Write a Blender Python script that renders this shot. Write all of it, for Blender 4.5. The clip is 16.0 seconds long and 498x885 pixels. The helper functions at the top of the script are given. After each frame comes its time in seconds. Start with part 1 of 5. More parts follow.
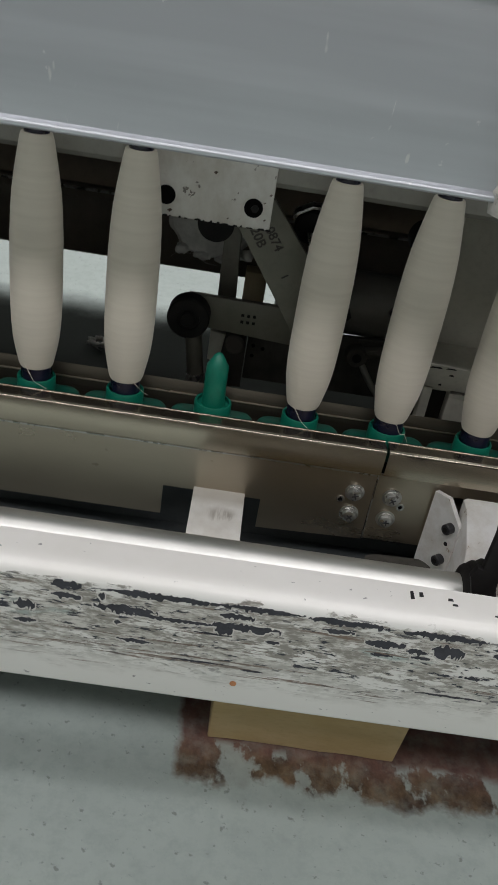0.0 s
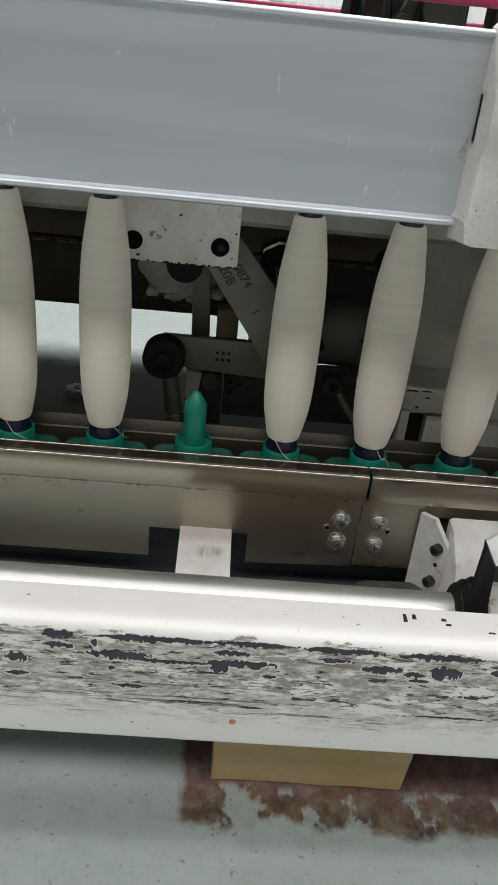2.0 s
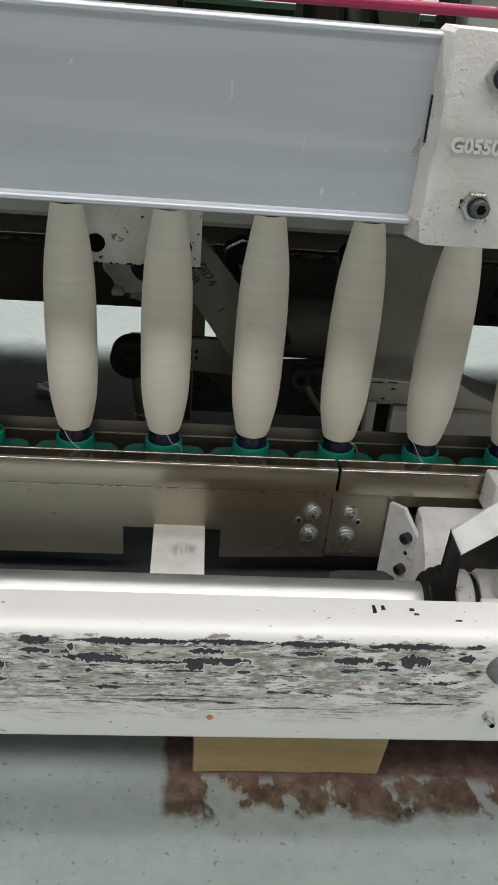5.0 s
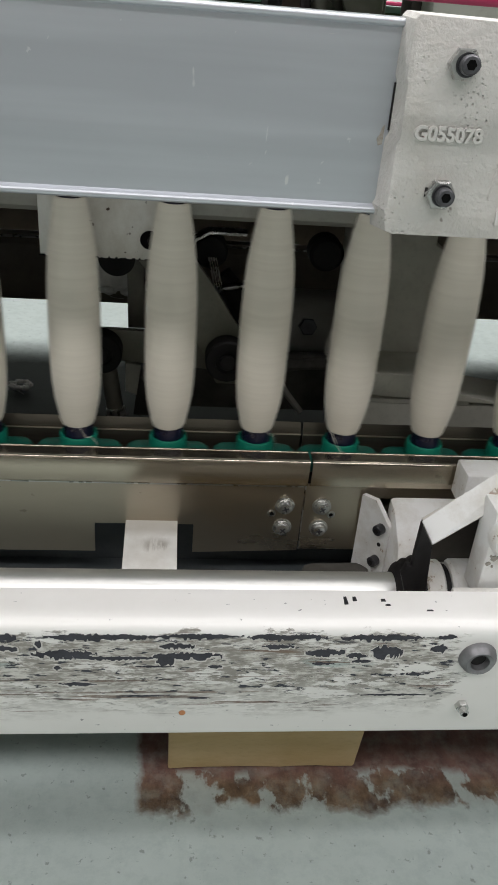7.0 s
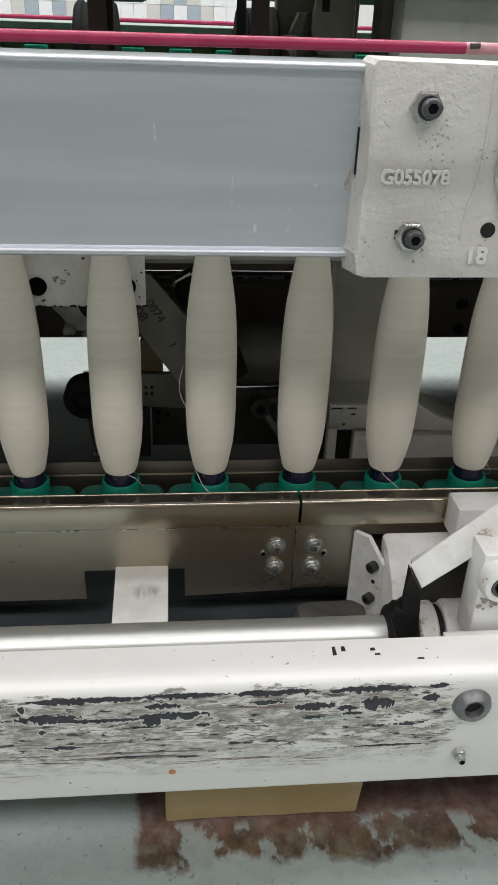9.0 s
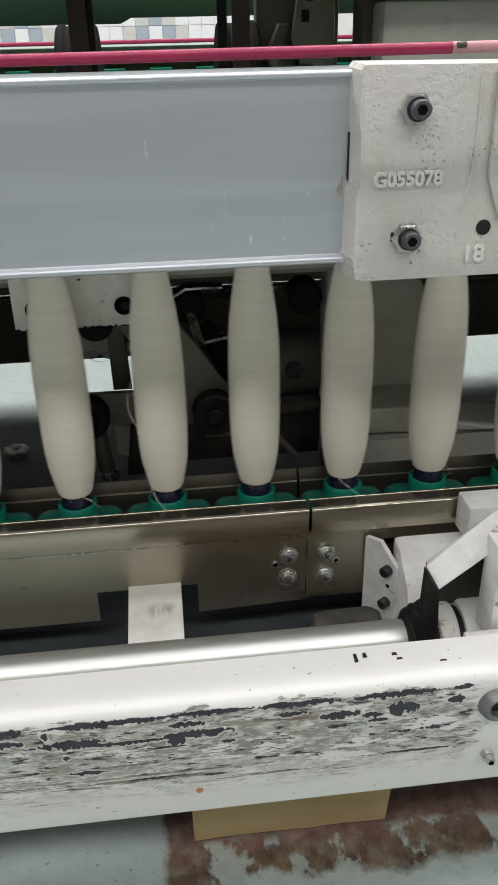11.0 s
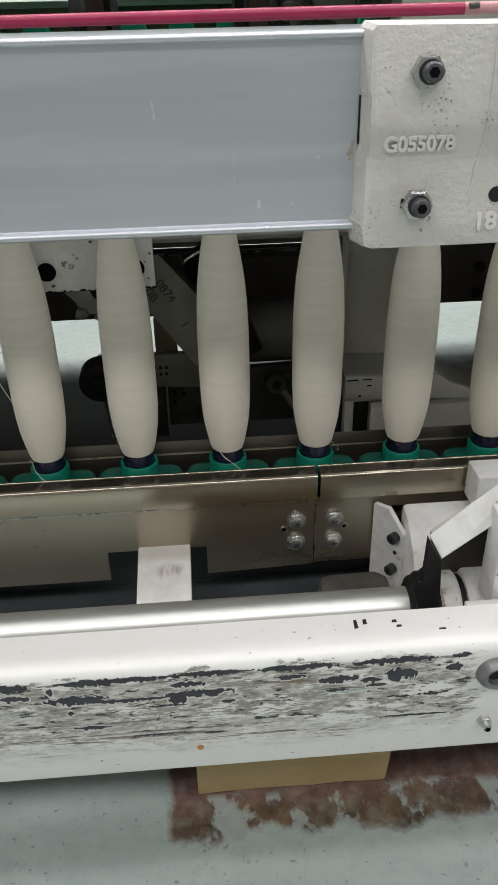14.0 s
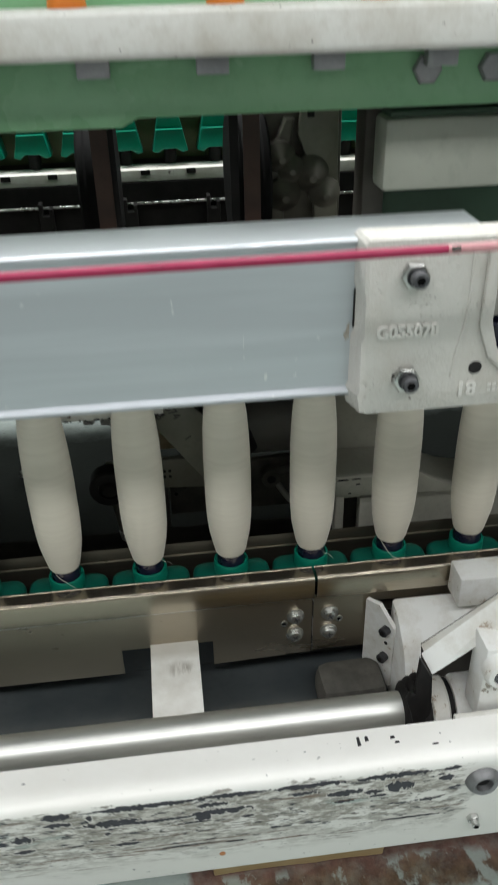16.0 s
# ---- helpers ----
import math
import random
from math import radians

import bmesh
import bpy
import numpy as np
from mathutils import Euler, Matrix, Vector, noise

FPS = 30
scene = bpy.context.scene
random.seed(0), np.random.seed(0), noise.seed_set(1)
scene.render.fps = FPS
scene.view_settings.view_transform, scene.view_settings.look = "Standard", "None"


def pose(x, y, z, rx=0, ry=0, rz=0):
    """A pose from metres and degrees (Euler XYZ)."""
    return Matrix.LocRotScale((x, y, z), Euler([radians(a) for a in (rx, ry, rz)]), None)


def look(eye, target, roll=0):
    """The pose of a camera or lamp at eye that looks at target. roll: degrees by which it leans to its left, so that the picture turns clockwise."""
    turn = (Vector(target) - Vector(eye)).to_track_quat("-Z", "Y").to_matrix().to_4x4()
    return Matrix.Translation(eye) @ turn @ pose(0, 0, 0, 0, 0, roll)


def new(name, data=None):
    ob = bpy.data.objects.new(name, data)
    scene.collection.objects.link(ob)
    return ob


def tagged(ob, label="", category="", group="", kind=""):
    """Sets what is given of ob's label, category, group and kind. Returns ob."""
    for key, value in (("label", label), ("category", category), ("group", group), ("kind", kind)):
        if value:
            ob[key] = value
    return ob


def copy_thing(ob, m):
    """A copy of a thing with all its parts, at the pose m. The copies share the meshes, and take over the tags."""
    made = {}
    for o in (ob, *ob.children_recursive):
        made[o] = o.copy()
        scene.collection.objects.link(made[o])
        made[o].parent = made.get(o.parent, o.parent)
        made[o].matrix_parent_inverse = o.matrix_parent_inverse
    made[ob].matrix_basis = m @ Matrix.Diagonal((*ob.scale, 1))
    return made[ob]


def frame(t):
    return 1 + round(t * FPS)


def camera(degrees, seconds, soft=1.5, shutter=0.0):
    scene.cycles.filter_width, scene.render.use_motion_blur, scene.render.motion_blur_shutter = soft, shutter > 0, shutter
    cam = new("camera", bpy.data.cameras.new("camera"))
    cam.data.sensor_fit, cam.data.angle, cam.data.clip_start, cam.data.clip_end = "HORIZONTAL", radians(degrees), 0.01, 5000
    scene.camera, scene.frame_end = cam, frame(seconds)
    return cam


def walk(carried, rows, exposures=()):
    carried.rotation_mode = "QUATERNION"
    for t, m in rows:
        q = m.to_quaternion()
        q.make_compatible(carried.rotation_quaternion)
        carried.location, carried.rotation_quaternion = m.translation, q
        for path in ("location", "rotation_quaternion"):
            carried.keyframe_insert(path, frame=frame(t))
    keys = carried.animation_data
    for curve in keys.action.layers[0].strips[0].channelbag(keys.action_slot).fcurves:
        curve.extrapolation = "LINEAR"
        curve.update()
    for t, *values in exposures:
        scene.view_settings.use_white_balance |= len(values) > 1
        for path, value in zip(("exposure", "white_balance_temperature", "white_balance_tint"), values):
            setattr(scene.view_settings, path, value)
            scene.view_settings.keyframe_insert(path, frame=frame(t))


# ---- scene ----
cam = camera(35.1, 16.0, soft=1.25, shutter=0.5)
# seconds, eye, target, roll; x runs along the machine, y into it, z is up from the floor
PATH = [
    (0, (-0.1269, -0.5418, 0.4901), (-0.0633, 1.1629, -0.5541), 9.61),
    (0.5, (-0.1312, -0.5540, 0.4854), (-0.0647, 1.1939, -0.4843), 7.17),
    (1, (-0.1316, -0.5527, 0.4841), (-0.0801, 1.2152, -0.4497), 6.61),
    (1.5, (-0.1234, -0.5533, 0.4860), (-0.0287, 1.2032, -0.4657), 6.75),
    (2, (-0.1248, -0.5445, 0.4903), (-0.0329, 1.2078, -0.4694), 5.96),
    (2.5, (-0.1237, -0.5462, 0.4924), (-0.0259, 1.2051, -0.4684), 5.66),
    (3, (-0.1237, -0.5500, 0.4966), (-0.0186, 1.1930, -0.4785), 5.35),
    (3.5, (-0.1246, -0.5492, 0.5008), (-0.0002, 1.1902, -0.4785), 5.12),
    (4, (-0.1212, -0.5476, 0.5027), (0.0086, 1.1884, -0.4819), 4.92),
    (6.5, (-0.1181, -0.5464, 0.4990), (0.0758, 1.1822, -0.4882), 5.05),
    (7, (-0.1124, -0.5452, 0.4983), (0.0893, 1.1807, -0.4919), 4.88),
    (7.5, (-0.1097, -0.5426, 0.5052), (0.0818, 1.1894, -0.4764), 3.61),
    (8, (-0.1017, -0.5353, 0.5130), (0.0848, 1.2039, -0.4568), 2.72),
    (8.5, (-0.0940, -0.5315, 0.5143), (0.0826, 1.2119, -0.4498), 2.46),
    (11, (-0.0998, -0.5287, 0.5125), (0.0834, 1.2314, -0.4194), -1.28),
    (11.5, (-0.1006, -0.5249, 0.5124), (0.0580, 1.2439, -0.4074), -1.97),
    (12, (-0.0987, -0.5211, 0.5122), (0.0578, 1.2499, -0.4038), -1.79),
    (12.5, (-0.0985, -0.5184, 0.5145), (0.0662, 1.2508, -0.4036), -0.92),
    (13, (-0.0968, -0.5192, 0.5146), (0.0636, 1.2477, -0.4086), -1.09),
    (13.5, (-0.0890, -0.5270, 0.5093), (0.0237, 1.2317, -0.4365), -1.43),
    (14, (-0.0886, -0.5293, 0.5171), (0.0264, 1.1865, -0.5040), -1.30),
    (14.5, (-0.0867, -0.5251, 0.5233), (0.0589, 1.2003, -0.4776), -1.29),
    (15, (-0.0917, -0.5225, 0.5346), (0.0729, 1.2042, -0.4611), -1.76),
    (15.5, (-0.0967, -0.5197, 0.5486), (0.0895, 1.2051, -0.4465), -1.98),
    (16, (-0.1089, -0.5234, 0.6269), (0.0749, 1.1748, -0.4133), -1.46),
]
walk(cam, [(t, look(eye, target, roll)) for t, eye, target, roll in PATH],
     exposures=[(0.0, -0.45, 6500, 9), (0.6, -0.25, 6500, 9), (0.95, -0.13, 6500, 9), (1.5, -0.10, 6500, 9), (8.5, -0.10, 6500, 9), (11.0, -0.08, 6500, 8), (15.3, -0.09, 6500, 8), (16.0, -0.08, 6400, 3)])

# ---- light: a windowless mill hall with rows of ceiling tubes over the aisles ----
world = bpy.data.worlds.new("hall")
scene.world = world
world.use_nodes = True
world.node_tree.nodes["Background"].inputs[0].default_value = (0.80, 0.88, 0.90, 1)
world.node_tree.nodes["Background"].inputs[1].default_value = 0.10


def tube_row(name, y, z, power, width=0.35, length=7.0):
    lamp = bpy.data.lights.new(name, "AREA")
    lamp.shape, lamp.size, lamp.size_y, lamp.energy = "RECTANGLE", length, width, power
    lamp.color = (1.0, 0.965, 0.985)
    ob = new(name, lamp)
    ob.matrix_world = look((0.0, y, z), (0.0, y + 0.001, 0.0))
    return ob


tube_row("aisle_tube_row", -1.80, 2.75, 99, 0.5)
tube_row("frame_side_tube_row", -0.42, 2.85, 36, 0.3)
tube_row("far_aisle_tube_row", 0.95, 2.85, 190, 0.3)


# ---- materials ----
class Nodes:
    """A small builder of node materials."""

    def __init__(self, name):
        self.mat = bpy.data.materials.new(name)
        self.mat.use_nodes = True
        self.tree = self.mat.node_tree
        self.bsdf = self.tree.nodes["Principled BSDF"]
        self.coord = self.tree.nodes.new("ShaderNodeTexCoord")

    def add(self, kind, **inputs):
        n = self.tree.nodes.new("ShaderNode" + kind)
        for key, value in inputs.items():
            self.put(n, key.replace("_", " "), value)
        return n

    def put(self, n, key, value):
        if isinstance(value, bpy.types.NodeSocket):
            self.tree.links.new(value, n.inputs[key])
        else:
            n.inputs[key].default_value = value

    def scaled(self, scale, source="Object"):
        m = self.add("Mapping", Scale=scale)
        self.tree.links.new(self.coord.outputs[source], m.inputs["Vector"])
        return m.outputs[0]

    def noise(self, scale, stretch=(1, 1, 1), detail=4.0, rough=0.55, source="Object"):
        n = self.add("TexNoise", Vector=self.scaled(stretch, source), Scale=scale, Detail=detail, Roughness=rough)
        return n.outputs["Fac"]

    def ramp(self, fac, stops):
        n = self.add("ValToRGB", Fac=fac)
        e = n.color_ramp.elements
        while len(e) < len(stops):
            e.new(0.5)
        for el, (p, c) in zip(e, stops):
            el.position = p
            el.color = (*c, 1) if isinstance(c, tuple) else (c, c, c, 1)
        return n.outputs[0]

    def mix(self, fac, a, b):
        n = self.tree.nodes.new("ShaderNodeMix")
        n.data_type = "RGBA"
        for i, v in ((0, fac), (6, a), (7, b)):
            if isinstance(v, bpy.types.NodeSocket):
                self.tree.links.new(v, n.inputs[i])
            else:
                n.inputs[i].default_value = (*v, 1) if isinstance(v, tuple) else v
        return n.outputs[2]

    def math(self, op, a, b=0.0):
        n = self.tree.nodes.new("ShaderNodeMath")
        n.operation = op
        for i, v in ((0, a), (1, b)):
            if isinstance(v, bpy.types.NodeSocket):
                self.tree.links.new(v, n.inputs[i])
            else:
                n.inputs[i].default_value = v
        return n.outputs[0]

    def axis(self, which, source="Object"):
        n = self.tree.nodes.new("ShaderNodeSeparateXYZ")
        self.tree.links.new(self.coord.outputs[source], n.inputs[0])
        return n.outputs["XYZ".index(which)]

    def band(self, value, low, high, soft):
        """1 between low and high, falling off over soft."""
        up = self.add("MapRange", Value=value)
        up.inputs[1].default_value, up.inputs[2].default_value = low - soft, low + soft
        down = self.add("MapRange", Value=value)
        down.inputs[1].default_value, down.inputs[2].default_value = high + soft, high - soft
        return self.math("MULTIPLY", up.outputs[0], down.outputs[0])

    def bump(self, height, strength=0.3, distance=0.001):
        n = self.add("Bump", Height=height, Strength=strength, Distance=distance)
        self.tree.links.new(n.outputs[0], self.bsdf.inputs["Normal"])

    def finish(self, color, rough=0.5, metal=0.0, spec=None):
        for key, value in (("Base Color", color), ("Roughness", rough), ("Metallic", metal)):
            if isinstance(value, tuple):
                value = (*value, 1)
            self.put(self.bsdf, key, value)
        if spec is not None:
            self.bsdf.inputs["Specular IOR Level"].default_value = spec
        return self.mat


def mottled(name, a, b, scale, rough=0.5, metal=0.0, grain=0.0, stretch=(1, 1, 1), fine=60.0, spec=None):
    """A surface of two near colours at a large and a fine scale, with a little relief."""
    m = Nodes(name)
    big = m.noise(scale, stretch)
    small = m.noise(scale * fine / 10, stretch, 6.0, 0.7)
    c = m.mix(m.ramp(big, [(0.3, 0.0), (0.7, 1.0)]), a, b)
    dark = tuple(0.72 * v for v in a)
    c = m.mix(m.math("MULTIPLY", m.ramp(small, [(0.5, 0.0), (0.8, 1.0)]), 0.5), c, dark)
    r = m.math("ADD", m.math("MULTIPLY", big, 0.16), rough - 0.08)
    if grain:
        m.bump(small, grain, 0.001)
    return m.finish(c, r, metal, spec)


def peeled_paint():
    """White enamel, rubbed down to beige primer on the beam's front and chipped to dark steel along its upper edge."""
    m = Nodes("peeled_white_enamel")
    x, y, z = m.axis("X"), m.axis("Y"), m.axis("Z")
    jag = m.math("SUBTRACT", m.noise(70, (0.6, 1, 1.4), 6.0, 0.65), 0.5)
    xj = m.math("ADD", x, m.math("MULTIPLY", jag, 0.05))
    front = m.math("MULTIPLY", m.band(y, -1.0, -0.2155, 0.0006), m.band(xj, -3.0, 0.056, 0.003))
    zj = m.math("ADD", z, m.math("MULTIPLY", jag, 0.030))
    # rubbed, grimy primer in fine level strokes, fading out down the face
    strokes = m.add("TexNoise", Vector=m.scaled((0.48, 1, 1.7)), Scale=230.0, Detail=8.0, Roughness=0.68).outputs["Fac"]
    broad = m.add("TexNoise", Vector=m.scaled((0.55, 1, 1.9)), Scale=44.0, Detail=8.0, Roughness=0.62).outputs["Fac"]
    fade = m.add("MapRange", Value=zj)
    fade.inputs[1].default_value, fade.inputs[2].default_value = 0.122, 0.150
    under_rim = m.band(zj, 0.0, 0.1885, 0.0008)
    wear = m.math("MULTIPLY", m.math("MULTIPLY", front, under_rim), fade.outputs[0])
    both = m.math("ADD", m.math("MULTIPLY", strokes, 0.50), m.math("MULTIPLY", broad, 0.50))
    rubbed = m.math("MULTIPLY", wear, m.ramp(both, [(0.455, 0.0), (0.485, 1.0)]))
    # steel laid bare: a broken strip below the rim, ragged islands under it, small nicks everywhere
    rim_n = m.add("TexNoise", Vector=m.scaled((0.5, 1, 1.6)), Scale=30.0, Detail=9.0, Roughness=0.68).outputs["Fac"]
    rim = m.math("MULTIPLY", m.band(m.math("ADD", z, m.math("MULTIPLY", jag, 0.006)), 0.1835, 0.1878, 0.0007), m.ramp(rim_n, [(0.440, 0.0), (0.452, 1.0)]))
    isle_n = m.add("TexNoise", Vector=m.scaled((0.58, 1, 1.8)), Scale=62.0, Detail=12.0, Roughness=0.68).outputs["Fac"]
    where = m.band(zj, 0.163, 0.1815, 0.009)
    isle_v = m.math("SUBTRACT", isle_n, m.math("MULTIPLY", m.math("SUBTRACT", 1.0, where), 0.20))
    isle = m.ramp(isle_v, [(0.510, 0.0), (0.516, 1.0)])
    halo = m.math("MULTIPLY", m.math("MULTIPLY", front, under_rim), m.ramp(isle_v, [(0.470, 0.0), (0.498, 1.0)]))
    nick_n = m.add("TexNoise", Vector=m.scaled((0.40, 1, 1.5)), Scale=210.0, Detail=6.0, Roughness=0.66).outputs["Fac"]
    nick = m.math("MULTIPLY", m.ramp(nick_n, [(0.590, 0.0), (0.604, 1.0)]), m.math("MULTIPLY", under_rim, m.band(zj, 0.136, 0.190, 0.010)))
    further = m.band(x, -3.0, -0.232, 0.002)
    steel = m.math("MULTIPLY", front, m.math("MAXIMUM", m.math("MULTIPLY", further, m.math("MAXIMUM", rim, isle)), nick))
    # long thin scores, some of them rusty
    score_n = m.add("TexNoise", Vector=m.scaled((0.17, 1, 5.0)), Scale=80.0, Detail=7.0, Roughness=0.66).outputs["Fac"]
    gate = m.ramp(m.noise(16, (0.7, 1, 2.2), 3.0), [(0.46, 0.0), (0.54, 1.0)])
    score = m.math("MULTIPLY", m.math("MULTIPLY", front, m.band(zj, 0.128, 0.186, 0.004)), m.math("MULTIPLY", gate, m.ramp(score_n, [(0.592, 0.0), (0.608, 0.9)])))
    specks = m.ramp(m.noise(230, (0.8, 1, 1.3), 2.0, 0.5), [(0.735, 0.0), (0.75, 1.0)])
    drip = m.math("MULTIPLY", m.math("MULTIPLY", m.math("MAXIMUM", m.band(x, -0.1225, -0.1190, 0.002), m.band(x, -0.0380, -0.0355, 0.002)), m.band(z, 0.112, 0.140, 0.006)), m.ramp(m.noise(140, (1, 1, 0.5), 4.0), [(0.35, 0.0), (0.6, 0.7)]))
    dirt = m.math("MAXIMUM", drip, m.ramp(m.noise(9, (1, 1, 2), 8.0, 0.7), [(0.40, 0.0), (0.75, 1.0)]))
    # front face below the rim is mixed evenly greyer than the top
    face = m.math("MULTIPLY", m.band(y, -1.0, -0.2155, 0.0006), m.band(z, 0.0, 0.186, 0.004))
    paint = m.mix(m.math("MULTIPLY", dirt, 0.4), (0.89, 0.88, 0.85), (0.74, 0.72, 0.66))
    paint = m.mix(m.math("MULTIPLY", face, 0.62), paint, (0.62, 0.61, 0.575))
    primer = m.mix(m.ramp(strokes, [(0.43, 0.0), (0.57, 1.0)]), (0.56, 0.545, 0.50), (0.18, 0.165, 0.135))
    primer = m.mix(m.math("MULTIPLY", m.ramp(m.noise(30, (0.5, 1, 1.6), 4.0), [(0.64, 0.0), (0.70, 1.0)]), 0.5), primer, (0.36, 0.50, 0.49))
    bare = m.mix(m.noise(60), (0.020, 0.023, 0.032), (0.055, 0.060, 0.074))
    c = m.mix(m.math("MULTIPLY", rubbed, 0.85), paint, primer)
    c = m.mix(m.math("MULTIPLY", m.math("MULTIPLY", further, halo), 0.55), c, (0.66, 0.65, 0.62))
    c = m.mix(score, c, m.mix(m.noise(22), (0.10, 0.09, 0.08), (0.22, 0.13, 0.08)))
    c = m.mix(m.math("MAXIMUM", steel, m.math("MULTIPLY", specks, 0.6)), c, bare)
    worn = m.math("MAXIMUM", steel, m.math("MULTIPLY", rubbed, 0.30))
    m.bump(m.math("ADD", m.math("SUBTRACT", 1.0, worn), m.math("MULTIPLY", m.math("MULTIPLY", wear, strokes), 0.7)), 0.8, 0.0009)
    return m.finish(c, m.math("ADD", 0.30, m.math("MULTIPLY", worn, 0.33)))


def cast_paint(name="cast_white_paint", tint=(0.60, 0.585, 0.55)):
    """Thick off-white paint on rough cast iron: orange-peel skin, blow holes and brown marks."""
    m = Nodes(name)
    skin = m.math("ADD", m.math("MULTIPLY", m.noise(70, (1, 1, 1), 5.0, 0.6), 0.8), m.math("MULTIPLY", m.noise(260, (1, 1, 1), 3.0, 0.6), 0.7))
    cells = m.add("TexVoronoi", Vector=m.scaled((1, 1, 1)), Scale=400.0)
    keep = m.ramp(m.noise(36, (1, 1, 1), 3.0), [(0.56, 0.0), (0.66, 1.0)])
    pits = m.math("MULTIPLY", keep, m.ramp(cells.outputs["Distance"], [(0.10, 1.0), (0.30, 0.0)]))
    stain = m.ramp(m.noise(24, (1, 1, 0.7), 6.0, 0.7), [(0.48, 0.0), (0.75, 1.0)])
    c = m.mix(m.math("MULTIPLY", stain, 0.50), tint, (0.44, 0.40, 0.34))
    c = m.mix(m.math("MULTIPLY", pits, 0.35), c, (0.20, 0.17, 0.14))
    c = m.mix(m.ramp(m.noise(60, (1, 1, 1), 4.0), [(0.700, 0.0), (0.725, 0.7)]), c, (0.13, 0.10, 0.08))
    m.bump(m.math("SUBTRACT", skin, m.math("MULTIPLY", pits, 0.6)), 0.85, 0.0020)
    return m.finish(c, 0.5)


def chipped_paint():
    """White machine paint with small chips, brown streaks and grime."""
    m = Nodes("white_machine_paint")
    big = m.noise(18, (1, 1, 0.7), 6.0, 0.65)
    fine = m.noise(150, (1, 1, 1), 4.0, 0.6)
    chips = m.ramp(m.noise(95, (1, 1, 1), 5.0, 0.65), [(0.665, 0.0), (0.680, 1.0)])
    c = m.mix(m.ramp(big, [(0.42, 0.0), (0.72, 1.0)]), (0.78, 0.77, 0.73), (0.52, 0.48, 0.41))
    c = m.mix(m.math("MULTIPLY", m.ramp(fine, [(0.5, 0.0), (0.8, 1.0)]), 0.35), c, (0.50, 0.46, 0.40))
    c = m.mix(m.math("MULTIPLY", chips, 0.8), c, (0.10, 0.075, 0.06))
    m.bump(m.math("SUBTRACT", m.math("MULTIPLY", fine, 0.3), chips), 0.4, 0.0006)
    return m.finish(c, m.math("ADD", 0.34, m.math("MULTIPLY", big, 0.2)))


def drawn_aluminium():
    m = Nodes("drawn_aluminium")
    lines = m.noise(9, (0.15, 1, 26), 3.0)
    big = m.noise(7, (0.4, 1, 5), 3.0)
    scratch = m.ramp(m.noise(150, (0.9, 1, 0.7), 3.0), [(0.73, 0.0), (0.76, 1.0)])
    c = m.mix(lines, (0.58, 0.605, 0.64), (0.65, 0.675, 0.71))
    c = m.mix(m.math("MULTIPLY", m.ramp(big, [(0.35, 0.0), (0.65, 1.0)]), 0.75), c, (0.47, 0.49, 0.52))
    c = m.mix(m.math("MULTIPLY", scratch, 0.5), c, (0.80, 0.80, 0.80))
    scuff = m.ramp(m.noise(85, (1.5, 1, 0.40), 2.0), [(0.735, 0.0), (0.765, 1.0)])
    c = m.mix(m.math("MULTIPLY", scuff, 0.6), c, (0.84, 0.83, 0.81))
    m.bump(lines, 0.06, 0.0005)
    return m.finish(c, m.math("ADD", 0.33, m.math("MULTIPLY", big, 0.14)), 0.74)


def stainless(name="rolled_stainless", smooth=0.20):
    m = Nodes(name)
    lines = m.noise(11, (0.12, 1, 30), 4.0)
    smear = m.noise(9, (0.5, 1, 1.5), 5.0, 0.65)
    c = m.mix(smear, (0.36, 0.315, 0.245), (0.52, 0.465, 0.375))
    c = m.mix(m.math("MULTIPLY", m.ramp(m.noise(70, (0.6, 1, 1), 3.0), [(0.69, 0.0), (0.72, 1.0)]), 0.5), c, (0.20, 0.17, 0.13))
    m.bump(lines, 0.05, 0.0004)
    return m.finish(c, m.math("ADD", smooth, m.math("MULTIPLY", smear, 0.20)), 0.94)


def yarn_wind():
    """Fine cotton yarn wound in close turns, a little hairy."""
    m = Nodes("wound_cotton_yarn")
    z = m.axis("Z")
    turns = m.math("SINE", m.math("MULTIPLY", m.math("ADD", z, m.math("MULTIPLY", m.noise(40, (1, 1, 0.2)), 0.0016)), 2900.0))
    coarse = m.noise(26, (0.25, 0.25, 9), 4.0)
    ring = m.ramp(m.noise(60, (0.10, 0.10, 4.0), 3.0), [(0.56, 0.0), (0.64, 1.0)])
    rnd = m.add("ObjectInfo").outputs["Random"]
    c = m.mix(m.ramp(coarse, [(0.3, 0.0), (0.7, 1.0)]), (0.655, 0.61, 0.51), (0.72, 0.675, 0.57))
    c = m.mix(m.math("MULTIPLY", ring, 0.08), c, (0.63, 0.58, 0.48))
    c = m.mix(m.math("MULTIPLY", rnd, 0.22), c, (0.69, 0.655, 0.57))
    m.bump(m.math("ADD", m.math("MULTIPLY", turns, 0.5), m.math("MULTIPLY", coarse, 2.0)), 0.06, 0.0004)
    m.bsdf.inputs["Sheen Weight"].default_value = 0.25
    return m.finish(c, 0.9, 0.0, 0.2)


